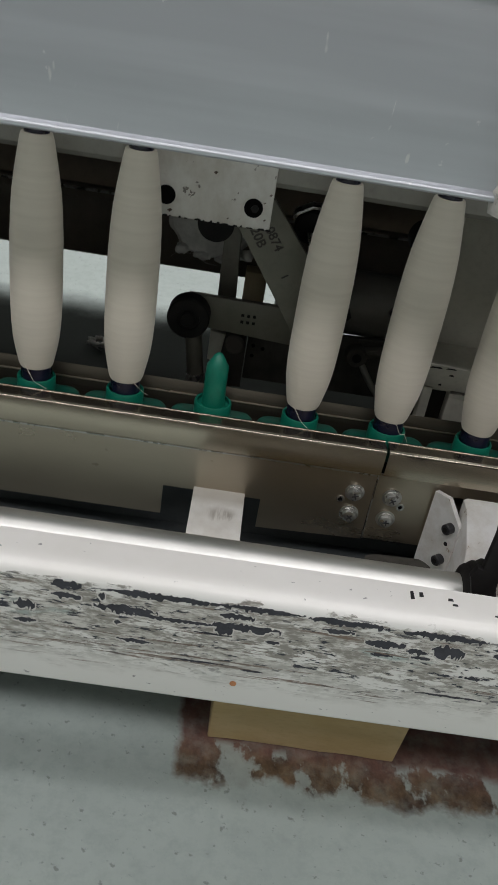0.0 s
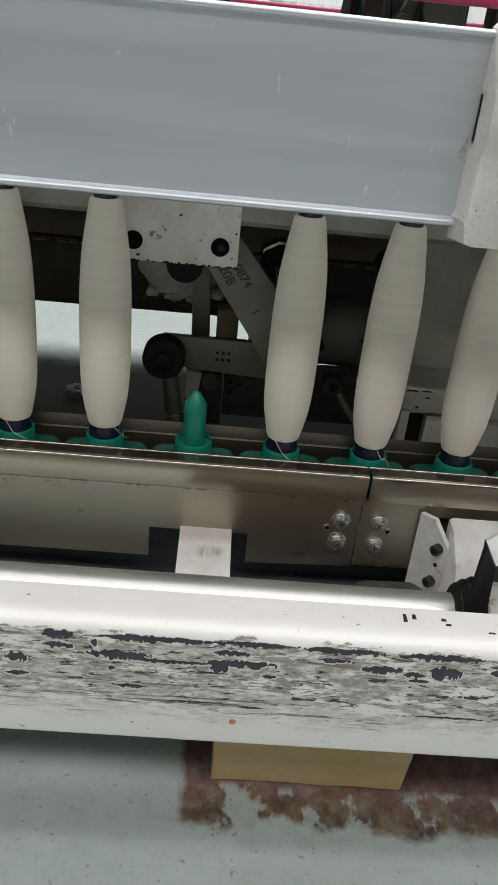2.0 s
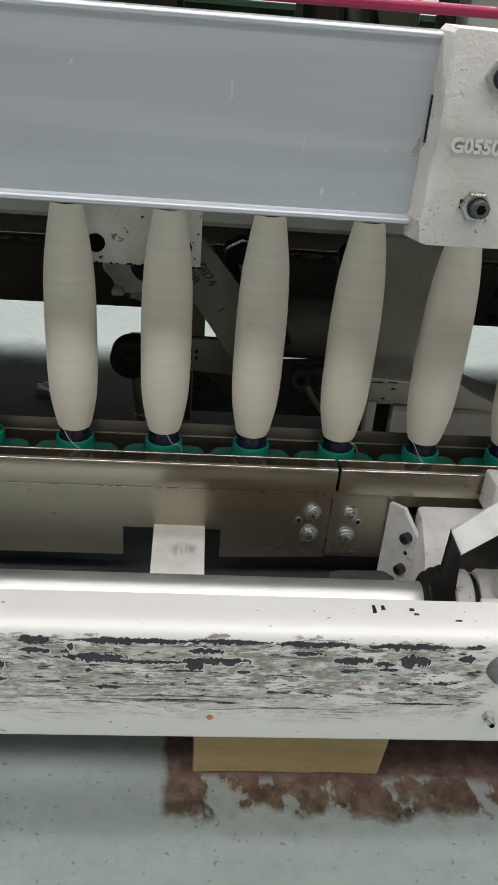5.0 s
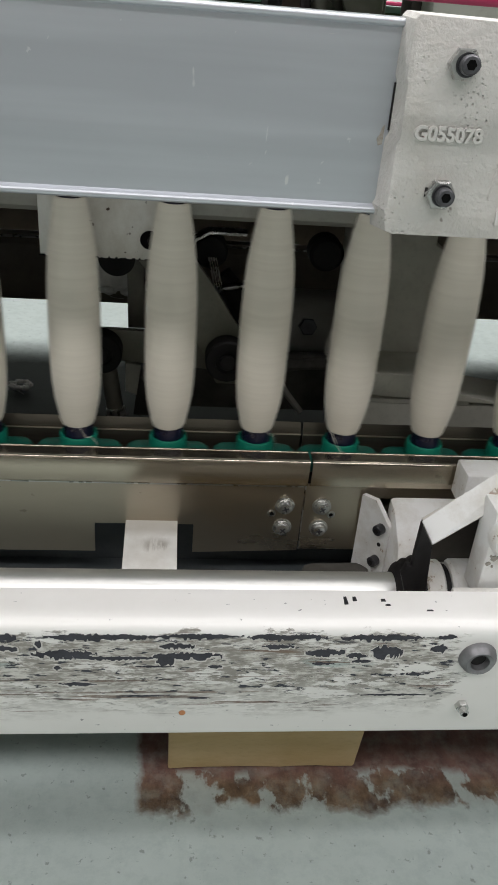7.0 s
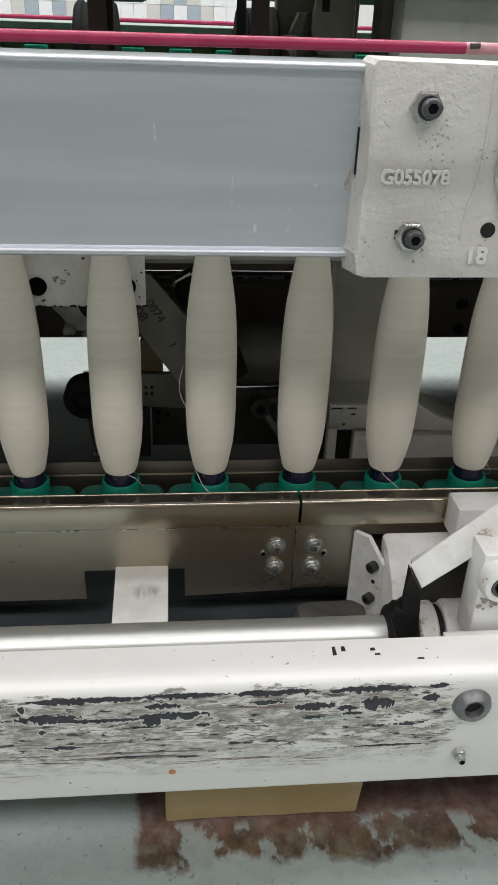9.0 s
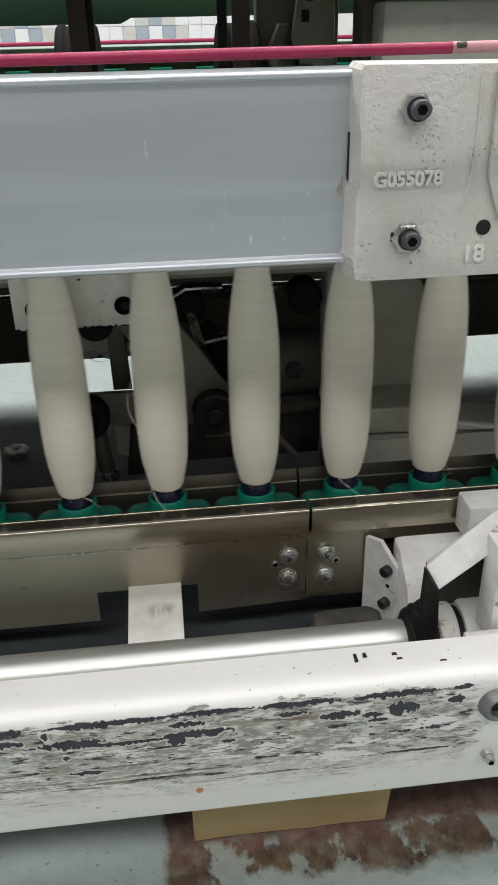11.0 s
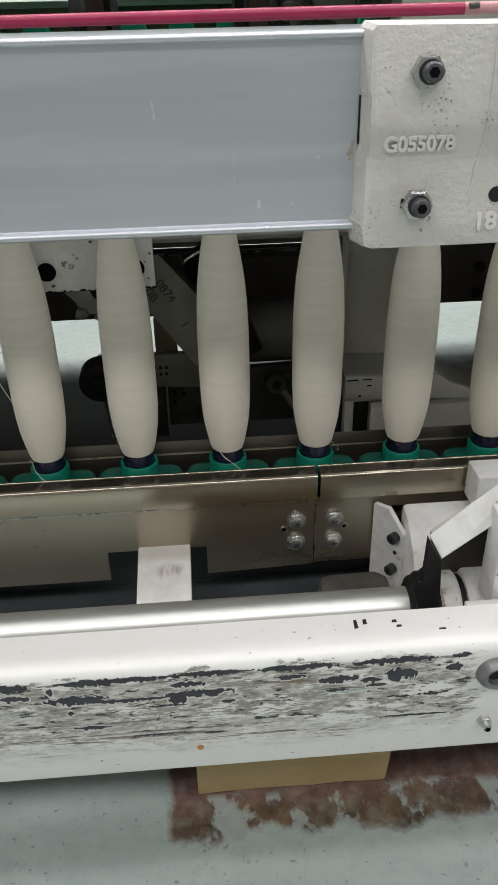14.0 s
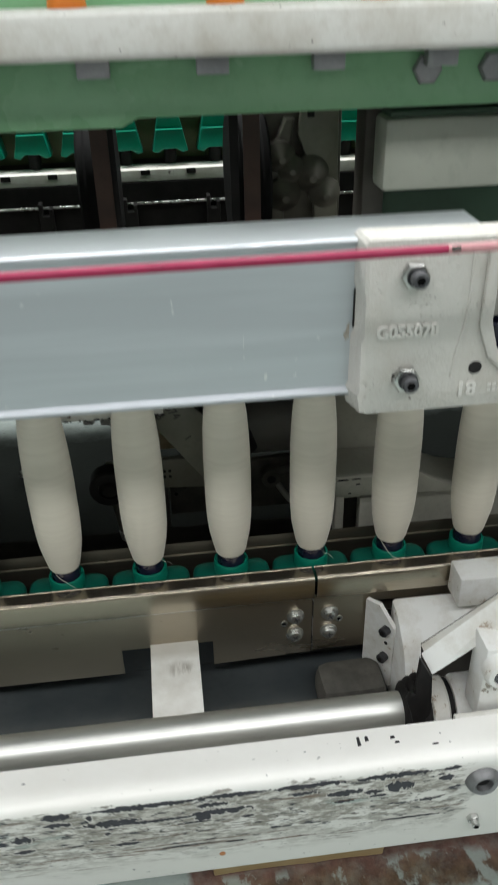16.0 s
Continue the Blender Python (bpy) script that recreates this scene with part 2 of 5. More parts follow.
def mill_floor():
    """Grey-green floor paint with scuffs, painted-in shade behind the bobbins, and a strip of worn red-brown paint
    under the frame.
    """
    m = Nodes("worn_floor_paint")
    x, y = m.axis("X"), m.axis("Y")
    big = m.noise(6, (1, 1, 1), 6.0, 0.65)
    small = m.noise(70, (1, 1, 1), 6.0, 0.7)
    speck = m.ramp(m.noise(150, (1, 1, 1), 3.0), [(0.64, 0.0), (0.70, 1.0)])
    c = m.mix(m.ramp(big, [(0.3, 0.0), (0.7, 1.0)]), (0.315, 0.365, 0.345), (0.385, 0.44, 0.415))
    c = m.mix(m.math("MULTIPLY", m.ramp(small, [(0.45, 0.0), (0.75, 1.0)]), 0.5), c, (0.22, 0.26, 0.245))
    c = m.mix(m.math("MULTIPLY", speck, 0.55), c, (0.09, 0.10, 0.09))
    wobble = m.math("MULTIPLY", m.math("SUBTRACT", m.noise(22, (1, 1, 1), 5.0, 0.65), 0.5), 0.055)
    yy = m.math("ADD", y, wobble)
    xx = m.math("ADD", x, m.math("MULTIPLY", wobble, 0.5))
    area = m.math("MULTIPLY", m.band(yy, -0.196, -0.02, 0.005), m.band(xx, -0.127, 3.0, 0.003))
    gaps = m.ramp(m.noise(20, (1.5, 0.85, 1), 6.0, 0.62), [(0.53, 1.0), (0.57, 0.22)])
    gaps = m.math("MAXIMUM", gaps, m.band(m.math("ADD", y, m.math("MULTIPLY", wobble, 0.4)), -0.166, 0.02, 0.004))
    tones = m.noise(48, (1.2, 0.8, 1), 7.0, 0.72)
    red = m.mix(m.ramp(tones, [(0.36, 0.0), (0.64, 1.0)]), (0.042, 0.024, 0.016), (0.170, 0.115, 0.068))
    rose = m.mix(m.ramp(tones, [(0.36, 0.0), (0.64, 1.0)]), (0.092, 0.048, 0.039), (0.185, 0.105, 0.086))
    red = m.mix(m.band(yy, -0.172, 0.02, 0.010), red, rose)
    c = m.mix(m.math("MULTIPLY", area, m.math("MULTIPLY", gaps, m.ramp(small, [(0.30, 0.75), (0.55, 1.0)]))), c, red)
    # shade under the machine, painted into the floor colour as a dark band
    shaded = m.band(m.math("ADD", y, m.math("MULTIPLY", wobble, 1.2)), 0.02, 0.590, 0.050)
    c = m.mix(m.math("MULTIPLY", shaded, 0.93), c, (0.036, 0.041, 0.037))
    m.bump(m.math("ADD", small, m.math("MULTIPLY", area, 0.4)), 0.25, 0.001)
    rough = m.math("ADD", 0.36, m.math("MULTIPLY", big, 0.25))
    m.put(m.bsdf, "Specular IOR Level", m.math("SUBTRACT", 0.5, m.math("MULTIPLY", shaded, 0.42)))  # the painted shade is kept matt
    return m.finish(c, m.math("ADD", rough, m.math("MULTIPLY", shaded, 0.25)))


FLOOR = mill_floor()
BARE = mottled("bare_dark_steel", (0.022, 0.022, 0.030), (0.050, 0.050, 0.062), 90, 0.55, 0.1, 0.3)
LIFTED = mottled("lifted_paint_edge", (0.62, 0.61, 0.58), (0.52, 0.50, 0.46), 200, 0.5)
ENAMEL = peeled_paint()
CAST = cast_paint()
ALU = drawn_aluminium()
SHEET = stainless()
LIP = stainless("rubbed_stainless_lip", 0.08)
YARN = yarn_wind()
CHROME = mottled("ground_steel_shaft", (0.66, 0.66, 0.63), (0.76, 0.76, 0.73), 14, 0.40, 0.90, 0.08, (0.3, 1, 4))
WHITE = chipped_paint()
GREYPLATE = mottled("oily_grey_paint", (0.20, 0.195, 0.155), (0.275, 0.265, 0.215), 28, 0.45, 0.0, 0.15)
DULL = mottled("stained_steel_strip", (0.10, 0.085, 0.065), (0.17, 0.15, 0.12), 20, 0.35, 0.85, 0.1, (0.2, 1, 3))
ARM = mottled("dull_oiled_steel", (0.115, 0.108, 0.090), (0.19, 0.18, 0.15), 26, 0.40, 0.35, 0.2)
RUBBER = mottled("black_rubber", (0.010, 0.0095, 0.0095), (0.022, 0.020, 0.020), 40, 0.60, 0.0, 0.2, spec=0.22)
BLACKSTEEL = mottled("black_oxide_steel", (0.035, 0.035, 0.038), (0.07, 0.07, 0.075), 60, 0.38, 0.6, 0.1)
JET = mottled("matt_black_plastic", (0.008, 0.008, 0.008), (0.014, 0.014, 0.014), 30, 0.7, 0.0, 0.1, spec=0.10)
CLIP = mottled("dull_grey_metal", (0.26, 0.26, 0.27), (0.36, 0.36, 0.37), 60, 0.4, 0.3, 0.1)
HOLDER = mottled("bright_green_plastic", (0.006, 0.235, 0.150), (0.010, 0.29, 0.19), 45, 0.36, 0.0, 0.05)
STUD = mottled("phosphated_steel", (0.075, 0.076, 0.082), (0.13, 0.13, 0.138), 60, 0.42, 0.5, 0.1)
ZINC = mottled("zinc_plated_steel", (0.50, 0.50, 0.48), (0.62, 0.62, 0.60), 90, 0.28, 0.95, 0.1)
GREEN = mottled("green_plastic", (0.002, 0.072, 0.050), (0.004, 0.100, 0.070), 45, 0.40, 0.0, 0.06)
GREENRIM = mottled("worn_green_plastic", (0.003, 0.150, 0.096), (0.006, 0.190, 0.124), 60, 0.40, 0.0, 0.06)
NAVY = mottled("navy_plastic_tube", (0.006, 0.006, 0.020), (0.011, 0.011, 0.032), 60, 0.28)
FOAM = mottled("yellowed_resin_block", (0.47, 0.345, 0.165), (0.56, 0.43, 0.235), 34, 0.5, 0.0, 0.15, (0.6, 1, 1.6))
PINK = mottled("pink_painted_tube", (0.30, 0.010, 0.062), (0.38, 0.017, 0.082), 50, 0.35, 0.0, 0.08)
PALEPINK = mottled("rubbed_pink_paint", (0.55, 0.22, 0.25), (0.62, 0.34, 0.35), 90, 0.45, 0.0, 0.1)
MINT = mottled("green_machine_paint", (0.22, 0.44, 0.235), (0.27, 0.50, 0.285), 12, 0.26, 0.0, 0.05)
DARKGREEN = mottled("dark_green_paint", (0.035, 0.075, 0.045), (0.05, 0.10, 0.06), 12, 0.45, 0.0, 0.08)
DARK = mottled("grimy_dark_steel", (0.050, 0.045, 0.039), (0.092, 0.083, 0.072), 14, 0.5, 0.2, 0.15)
BROWN = mottled("brown_drive_tape", (0.045, 0.022, 0.016), (0.075, 0.038, 0.028), 30, 0.55, 0.0, 0.1)
MILKY = mottled("milky_plastic_box", (0.40, 0.42, 0.36), (0.50, 0.52, 0.45), 10, 0.35, 0.0, 0.04)
OCHRE = mottled("pale_ochre_paint", (0.55, 0.46, 0.30), (0.62, 0.54, 0.38), 50, 0.5)
ORANGE = mottled("orange_plastic", (0.70, 0.18, 0.02), (0.75, 0.24, 0.04), 30, 0.4)
RUSTY = mottled("rusty_plate", (0.070, 0.046, 0.036), (0.19, 0.125, 0.095), 42, 0.7, 0.0, 0.4)
PLASTER = mottled("pale_wall_paint", (0.62, 0.63, 0.61), (0.68, 0.69, 0.67), 3, 0.7)
TILEW = mottled("white_glazed_tile", (0.74, 0.75, 0.76), (0.80, 0.80, 0.80), 8, 0.25)
TILEB = mottled("blue_grey_glazed_tile", (0.33, 0.38, 0.44), (0.40, 0.45, 0.50), 8, 0.25)
TILEG = mottled("beige_glazed_tile", (0.55, 0.54, 0.51), (0.62, 0.61, 0.58), 8, 0.25)
RAILGREY = mottled("grey_rail_paint", (0.27, 0.265, 0.235), (0.36, 0.35, 0.31), 20, 0.45, 0.0, 0.1)
BLUEGREY = mottled("oily_blue_grey_paint", (0.050, 0.058, 0.062), (0.085, 0.095, 0.098), 18, 0.36, 0.0, 0.1)
DUSTY = mottled("dusty_dark_steel", (0.052, 0.049, 0.042), (0.115, 0.108, 0.094), 46, 0.8, 0.0, 0.3)
TUBEGREY = mottled("greasy_grey_tube", (0.20, 0.195, 0.175), (0.30, 0.29, 0.26), 20, 0.42, 0.1, 0.15, (0.4, 1, 1))
FELT = mottled("dust_felted_disc", (0.42, 0.415, 0.40), (0.66, 0.655, 0.63), 46, 0.95, 0.0, 0.5)


def stained_bar():
    """White painted bar with a rubbed brown oil stain near its upper end."""
    m = Nodes("grimy_white_paint")
    x, y = m.axis("X"), m.axis("Y")
    streak = m.noise(130, (1.6, 0.22, 1), 6.0, 0.7)
    big = m.noise(40, (1, 1, 1), 5.0, 0.6)
    patch = m.math("MULTIPLY", m.band(m.math("ADD", y, m.math("MULTIPLY", m.math("SUBTRACT", streak, 0.5), 0.02)), -0.055, -0.046, 0.003), m.band(x, -0.1290, -0.1110, 0.004))
    c = m.mix(m.ramp(big, [(0.4, 0.0), (0.7, 1.0)]), (0.78, 0.775, 0.74), (0.64, 0.62, 0.57))
    c = m.mix(m.math("MULTIPLY", patch, m.ramp(streak, [(0.38, 0.1), (0.56, 0.65)])), c, (0.20, 0.165, 0.12))
    c = m.mix(m.math("MULTIPLY", m.band(y, -0.040, 0.0, 0.004), 0.60), c, (0.42, 0.39, 0.33))
    m.bump(streak, 0.12, 0.0005)
    return m.finish(c, 0.42)


GRIMY = stained_bar()


def rubbed_white():
    """White machine paint rubbed brown along scattered nicks."""
    m = Nodes("rubbed_white_paint")
    big = m.noise(30, (1, 1, 1), 6.0, 0.65)
    nicks = m.noise(120, (1, 1, 1), 6.0, 0.7)
    c = m.mix(m.ramp(big, [(0.45, 0.0), (0.70, 1.0)]), (0.82, 0.82, 0.80), (0.62, 0.59, 0.53))
    c = m.mix(m.ramp(m.math("ADD", m.math("MULTIPLY", big, 0.5), m.math("MULTIPLY", nicks, 0.5)), [(0.615, 0.0), (0.635, 0.7)]), c, (0.30, 0.21, 0.14))
    m.bump(nicks, 0.25, 0.0006)
    return m.finish(c, m.math("ADD", 0.34, m.math("MULTIPLY", big, 0.2)))


RUBBED = rubbed_white()
SCRATCHED = mottled("scratched_aluminium", (0.60, 0.62, 0.64), (0.70, 0.71, 0.72), 300, 0.5, 0.3)
BROWNPANEL = mottled("brown_grimy_panel", (0.13, 0.108, 0.086), (0.20, 0.17, 0.135), 16, 0.5, 0.0, 0.1)
CREAM = mottled("dull_cream_paint", (0.50, 0.485, 0.42), (0.60, 0.585, 0.51), 30, 0.5, 0.0, 0.15)
HALL = mottled("dim_unseen_wall_paint", (0.20, 0.21, 0.20), (0.25, 0.26, 0.25), 3, 0.7)
COTTON = mottled("white_cotton_lint", (0.66, 0.65, 0.61), (0.78, 0.77, 0.73), 120, 0.95, 0.0, 0.6)
VOID = mottled("black_bore", (0.004, 0.004, 0.004), (0.006, 0.006, 0.006), 30, 0.95, 0.0, 0.0, (1, 1, 1), 60.0, 0.05)
SMEAR = mottled("brown_grease", (0.26, 0.23, 0.19), (0.46, 0.43, 0.38), 400, 0.5)
RUST = mottled("rust_spot", (0.40, 0.16, 0.06), (0.50, 0.24, 0.10), 200, 0.6)
PRINT = mottled("raised_paint", (0.74, 0.725, 0.69), (0.66, 0.64, 0.60), 90, 0.5, 0.0, 0.2)


# ---- mesh helpers ----
def mesh_of(bm, name, material, smooth=True):
    bmesh.ops.recalc_face_normals(bm, faces=bm.faces)
    me = bpy.data.meshes.new(name)
    bm.to_mesh(me)
    bm.free()
    me.materials.append(material)
    if smooth:
        for p in me.polygons:
            p.use_smooth = True
        me.set_sharp_from_angle(angle=radians(32))
    return me


def part(name, bm, material, parent, label="", smooth=True):
    ob = new(name, mesh_of(bm, name, material, smooth))
    ob.parent = parent
    if label:
        tagged(ob, label)
    return ob


def thing(name, bm, material, label, category, group="", kind=""):
    return tagged(new(name, mesh_of(bm, name, material)), label, category, group, kind)


def base(name, place, label, category, group=""):
    ob = new(name)
    ob.empty_display_size = 0.02
    ob.location = place
    return tagged(ob, label, category, group)


def box(lo, hi, bevel=0.0, segments=2, bm=None):
    bm = bm or bmesh.new()
    size = [h - l for l, h in zip(lo, hi)]
    mid = [(h + l) / 2 for l, h in zip(lo, hi)]
    made = bmesh.ops.create_cube(bm, size=1.0, matrix=Matrix.LocRotScale(mid, None, size))
    if bevel:
        edges = list({e for v in made["verts"] for e in v.link_edges})
        bmesh.ops.bevel(bm, geom=edges, offset=bevel, segments=segments, affect="EDGES", profile=0.5)
    return bm


def prism(outline, axis, low, high, bevel=0.0, bm=None, segments=2):
    """An outline of two coordinates, drawn out along the axis x, y or z."""
    bm = bm or bmesh.new()
    def at(a, b, c):
        return {"x": (c, a, b), "y": (a, c, b), "z": (a, b, c)}[axis]
    ring0 = [bm.verts.new(at(a, b, low)) for a, b in outline]
    ring1 = [bm.verts.new(at(a, b, high)) for a, b in outline]
    n = len(outline)
    faces = [bm.faces.new(ring0), bm.faces.new(ring1)]
    for i in range(n):
        faces.append(bm.faces.new((ring0[i], ring0[(i + 1) % n], ring1[(i + 1) % n], ring1[i])))
    bmesh.ops.recalc_face_normals(bm, faces=faces)
    if bevel:
        edges = list({e for f in faces[:2] for e in f.edges})
        bmesh.ops.bevel(bm, geom=edges, offset=bevel, segments=segments, affect="EDGES", profile=0.5)
    return bm


def lathe(profile, segments=32, bm=None, matrix=Matrix()):
    """Radius and height pairs turned round the z axis; ends on the axis are closed."""
    bm = bm or bmesh.new()
    rings = []
    for r, z in profile:
        if r < 1e-6:
            rings.append([bm.verts.new(matrix @ Vector((0, 0, z)))])
        else:
            rings.append([bm.verts.new(matrix @ Vector((r * math.cos(a), r * math.sin(a), z))) for a in (2 * math.pi * i / segments for i in range(segments))])
    for a, b in zip(rings, rings[1:]):
        for i in range(segments):
            j = (i + 1) % segments
            if len(a) == 1 and len(b) > 1:
                bm.faces.new((a[0], b[i], b[j]))
            elif len(b) == 1 and len(a) > 1:
                bm.faces.new((a[i], a[j], b[0]))
            elif len(a) > 1:
                bm.faces.new((a[i], a[j], b[j], b[i]))
    return bm


def rod(p, q, r, segments=24, chamfer=0.0, bm=None):
    """A solid round bar from p to q."""
    p, q = Vector(p), Vector(q)
    m = Matrix.Translation(p) @ (q - p).to_track_quat("Z", "Y").to_matrix().to_4x4()
    h, c = (q - p).length, chamfer
    prof = [(0, 0), (r - c, 0), (r, c), (r, h - c), (r - c, h), (0, h)] if c else [(0, 0), (r, 0), (r, h), (0, h)]
    return lathe(prof, segments, bm, m)


def wire(points, r, segments=8, bm=None):
    """A round wire along a smooth line through the points."""
    bm = bm or bmesh.new()
    pts = [Vector(p) for p in points]
    line = []
    for i in range(len(pts) - 1):
        p0, p1, p2, p3 = pts[max(i - 1, 0)], pts[i], pts[i + 1], pts[min(i + 2, len(pts) - 1)]
        for k in range(6):
            t = k / 6
            line.append(0.5 * ((2 * p1) + (p2 - p0) * t + (2 * p0 - 5 * p1 + 4 * p2 - p3) * t * t + (3 * p1 - p0 - 3 * p2 + p3) * t ** 3))
    line.append(pts[-1])
    rings = []
    for i, p in enumerate(line):
        d = (line[min(i + 1, len(line) - 1)] - line[max(i - 1, 0)]).normalized()
        side = d.cross(Vector((0.31, 0.52, 0.79))).normalized()
        up = d.cross(side)
        rings.append([bm.verts.new(p + r * (side * math.cos(a) + up * math.sin(a))) for a in (2 * math.pi * k / segments for k in range(segments))])
    for a, b in zip(rings, rings[1:]):
        for k in range(segments):
            bm.faces.new((a[k], a[(k + 1) % segments], b[(k + 1) % segments], b[k]))
    bm.faces.new(rings[0]), bm.faces.new(rings[-1])
    return bm


def hexagon(centre, toward, r, h, bm=None):
    """A chamfered hexagonal nut or head."""
    c, d = Vector(centre), Vector(toward).normalized()
    m = Matrix.Translation(c) @ d.to_track_quat("Z", "Y").to_matrix().to_4x4()
    return lathe([(0, 0), (r, 0), (r, h * 0.8), (r * 0.88, h), (0, h)], 6, bm, m)


def arc(cx, cy, r, a0, a1, n):
    return [(cx + r * math.cos(radians(a0 + (a1 - a0) * i / n)), cy + r * math.sin(radians(a0 + (a1 - a0) * i / n))) for i in range(n + 1)]


def letters(name, text, size, place, turn, depth, material, parent):
    """Raised writing in the built-in font, as one mesh part."""
    cu = bpy.data.curves.new(name, "FONT")
    cu.body, cu.size, cu.extrude, cu.bevel_depth = text, size, depth, min(0.0003, depth * 2)
    cu.offset = size * 0.012 if depth > 0.0005 else 0.0
    cu.align_x, cu.align_y = "CENTER", "CENTER"
    tmp = bpy.data.objects.new(name, cu)
    scene.collection.objects.link(tmp)
    me = bpy.data.meshes.new_from_object(tmp.evaluated_get(bpy.context.evaluated_depsgraph_get()))
    bpy.data.objects.remove(tmp)
    me.materials.clear()
    me.materials.append(material)
    ob = new(name, me)
    ob.matrix_basis = pose(*place, *turn)
    ob.parent = parent
    return ob


XL, XR = -4.0, 4.0  # the stretch of the frame that is built

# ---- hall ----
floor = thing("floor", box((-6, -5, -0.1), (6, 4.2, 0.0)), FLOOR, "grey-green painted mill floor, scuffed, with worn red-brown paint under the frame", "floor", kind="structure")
wall_far = thing("wall_far", box((-6, 2.60, 0.0), (6, 2.75, 3.2)), PLASTER, "pale hall wall with mosaic tiles", "wall", kind="structure")
# near wall, ends and ceiling are added out of view, dim to limit bounce
thing("wall_near", box((-6, -2.55, 0.0), (6, -2.40, 3.2)), HALL, "unseen grey wall added to close the hall and cut bounce light", "wall", kind="structure")
thing("wall_left", box((-6.15, -4.2, 0.0), (-6, 2.75, 3.2)), HALL, "unseen grey wall added to close the hall and cut bounce light", "wall", kind="structure")
thing("wall_right", box((6, -4.2, 0.0), (6.15, 2.75, 3.2)), HALL, "unseen grey wall added to close the hall and cut bounce light", "wall", kind="structure")
thing("ceiling", box((-6.15, -4.2, 3.2), (6.15, 2.75, 3.3)), HALL, "unseen grey ceiling, kept dim to cut bounce light", "ceiling", kind="structure")


# ---- base beam of the frame ----
def beam_outline():
    return ([(-0.190, 0.195)] + [(a, b) for a, b in arc(-0.213, 0.188, 0.007, 90, 180, 5)]
            + [(a, b) for a, b in arc(-0.217, 0.110, 0.003, 180, 270, 3)] + [(-0.190, 0.107)])


# bare patches on the beam's front: from x, to x, height, depth
RIM_CHIPS = [(-0.209, -0.192, 0.1855, 0.0060), (-0.178, -0.117, 0.1862, 0.0042), (-0.117, -0.068, 0.1868, 0.0034),
             (-0.066, -0.020, 0.1864, 0.0042), (-0.013, 0.036, 0.1862, 0.0044), (0.044, 0.055, 0.1868, 0.0030)]
FACE_CHIPS = [(-0.209, -0.192, 0.1775, 0.0040), (-0.185, -0.149, 0.1735, 0.0058), (-0.170, -0.118, 0.1706, 0.0026),
              (-0.1165, -0.1060, 0.1680, 0.0085), (-0.118, -0.079, 0.1722, 0.0048), (-0.115, -0.095, 0.1795, 0.0038),
              (-0.230, -0.218, 0.1670, 0.0075), (-0.230, -0.217, 0.1550, 0.0030), (-0.171, -0.150, 0.1505, 0.0026),
              (-0.1825, -0.1790, 0.1810, 0.0045), (-0.173, -0.169, 0.1630, 0.0036), (-0.087, -0.079, 0.1640, 0.0020),
              (-0.057, -0.039, 0.1795, 0.0030), (-0.032, -0.009, 0.1750, 0.0052), (-0.008, 0.005, 0.1722, 0.0038),
              (0.006, 0.025, 0.1755, 0.0088), (0.041, 0.051, 0.1775, 0.0064), (0.030, 0.041, 0.1575, 0.0034), (-0.004, 0.007, 0.1680, 0.0026)]
SCORES = [(-0.139, -0.111, 0.1405, 0.0013), (-0.098, -0.085, 0.1385, 0.0015), (-0.027, -0.014, 0.1660, 0.0018), (0.005, 0.045, 0.1405, 0.0013), (-0.128, -0.106, 0.1640, 0.0009)]


def flake(x0, x1, z, h, proud, seed, grow=0.0, drop=0.0):
    """A ragged flat patch with stepped edges, thicker towards its middle."""
    rnd = random.Random(seed)
    n = max(6, int((x1 - x0) / 0.0008))
    top, low, a, b = [], [], 0.0, 0.0
    for i in range(n + 1):
        s = i / n
        swell = min(1.0, 0.25 + 2.6 * min(s, 1 - s)) * h / 2
        if rnd.random() < 0.55:
            a = rnd.uniform(-0.45, 0.35) * h
        if rnd.random() < 0.55:
            b = rnd.uniform(-0.45, 0.45) * h
        x = x0 - grow + (x1 - x0 + 2 * grow) * s + rnd.uniform(-0.00025, 0.00025)
        top.append((x, min(z + swell + a * 0.5 + grow - drop, 0.1888)))
        low.append((x, min(z - swell + b * 0.7 - grow - drop, top[-1][1] - 0.0004)))
    return prism(top + low[::-1], "y", -0.2200 - proud, -0.2198)


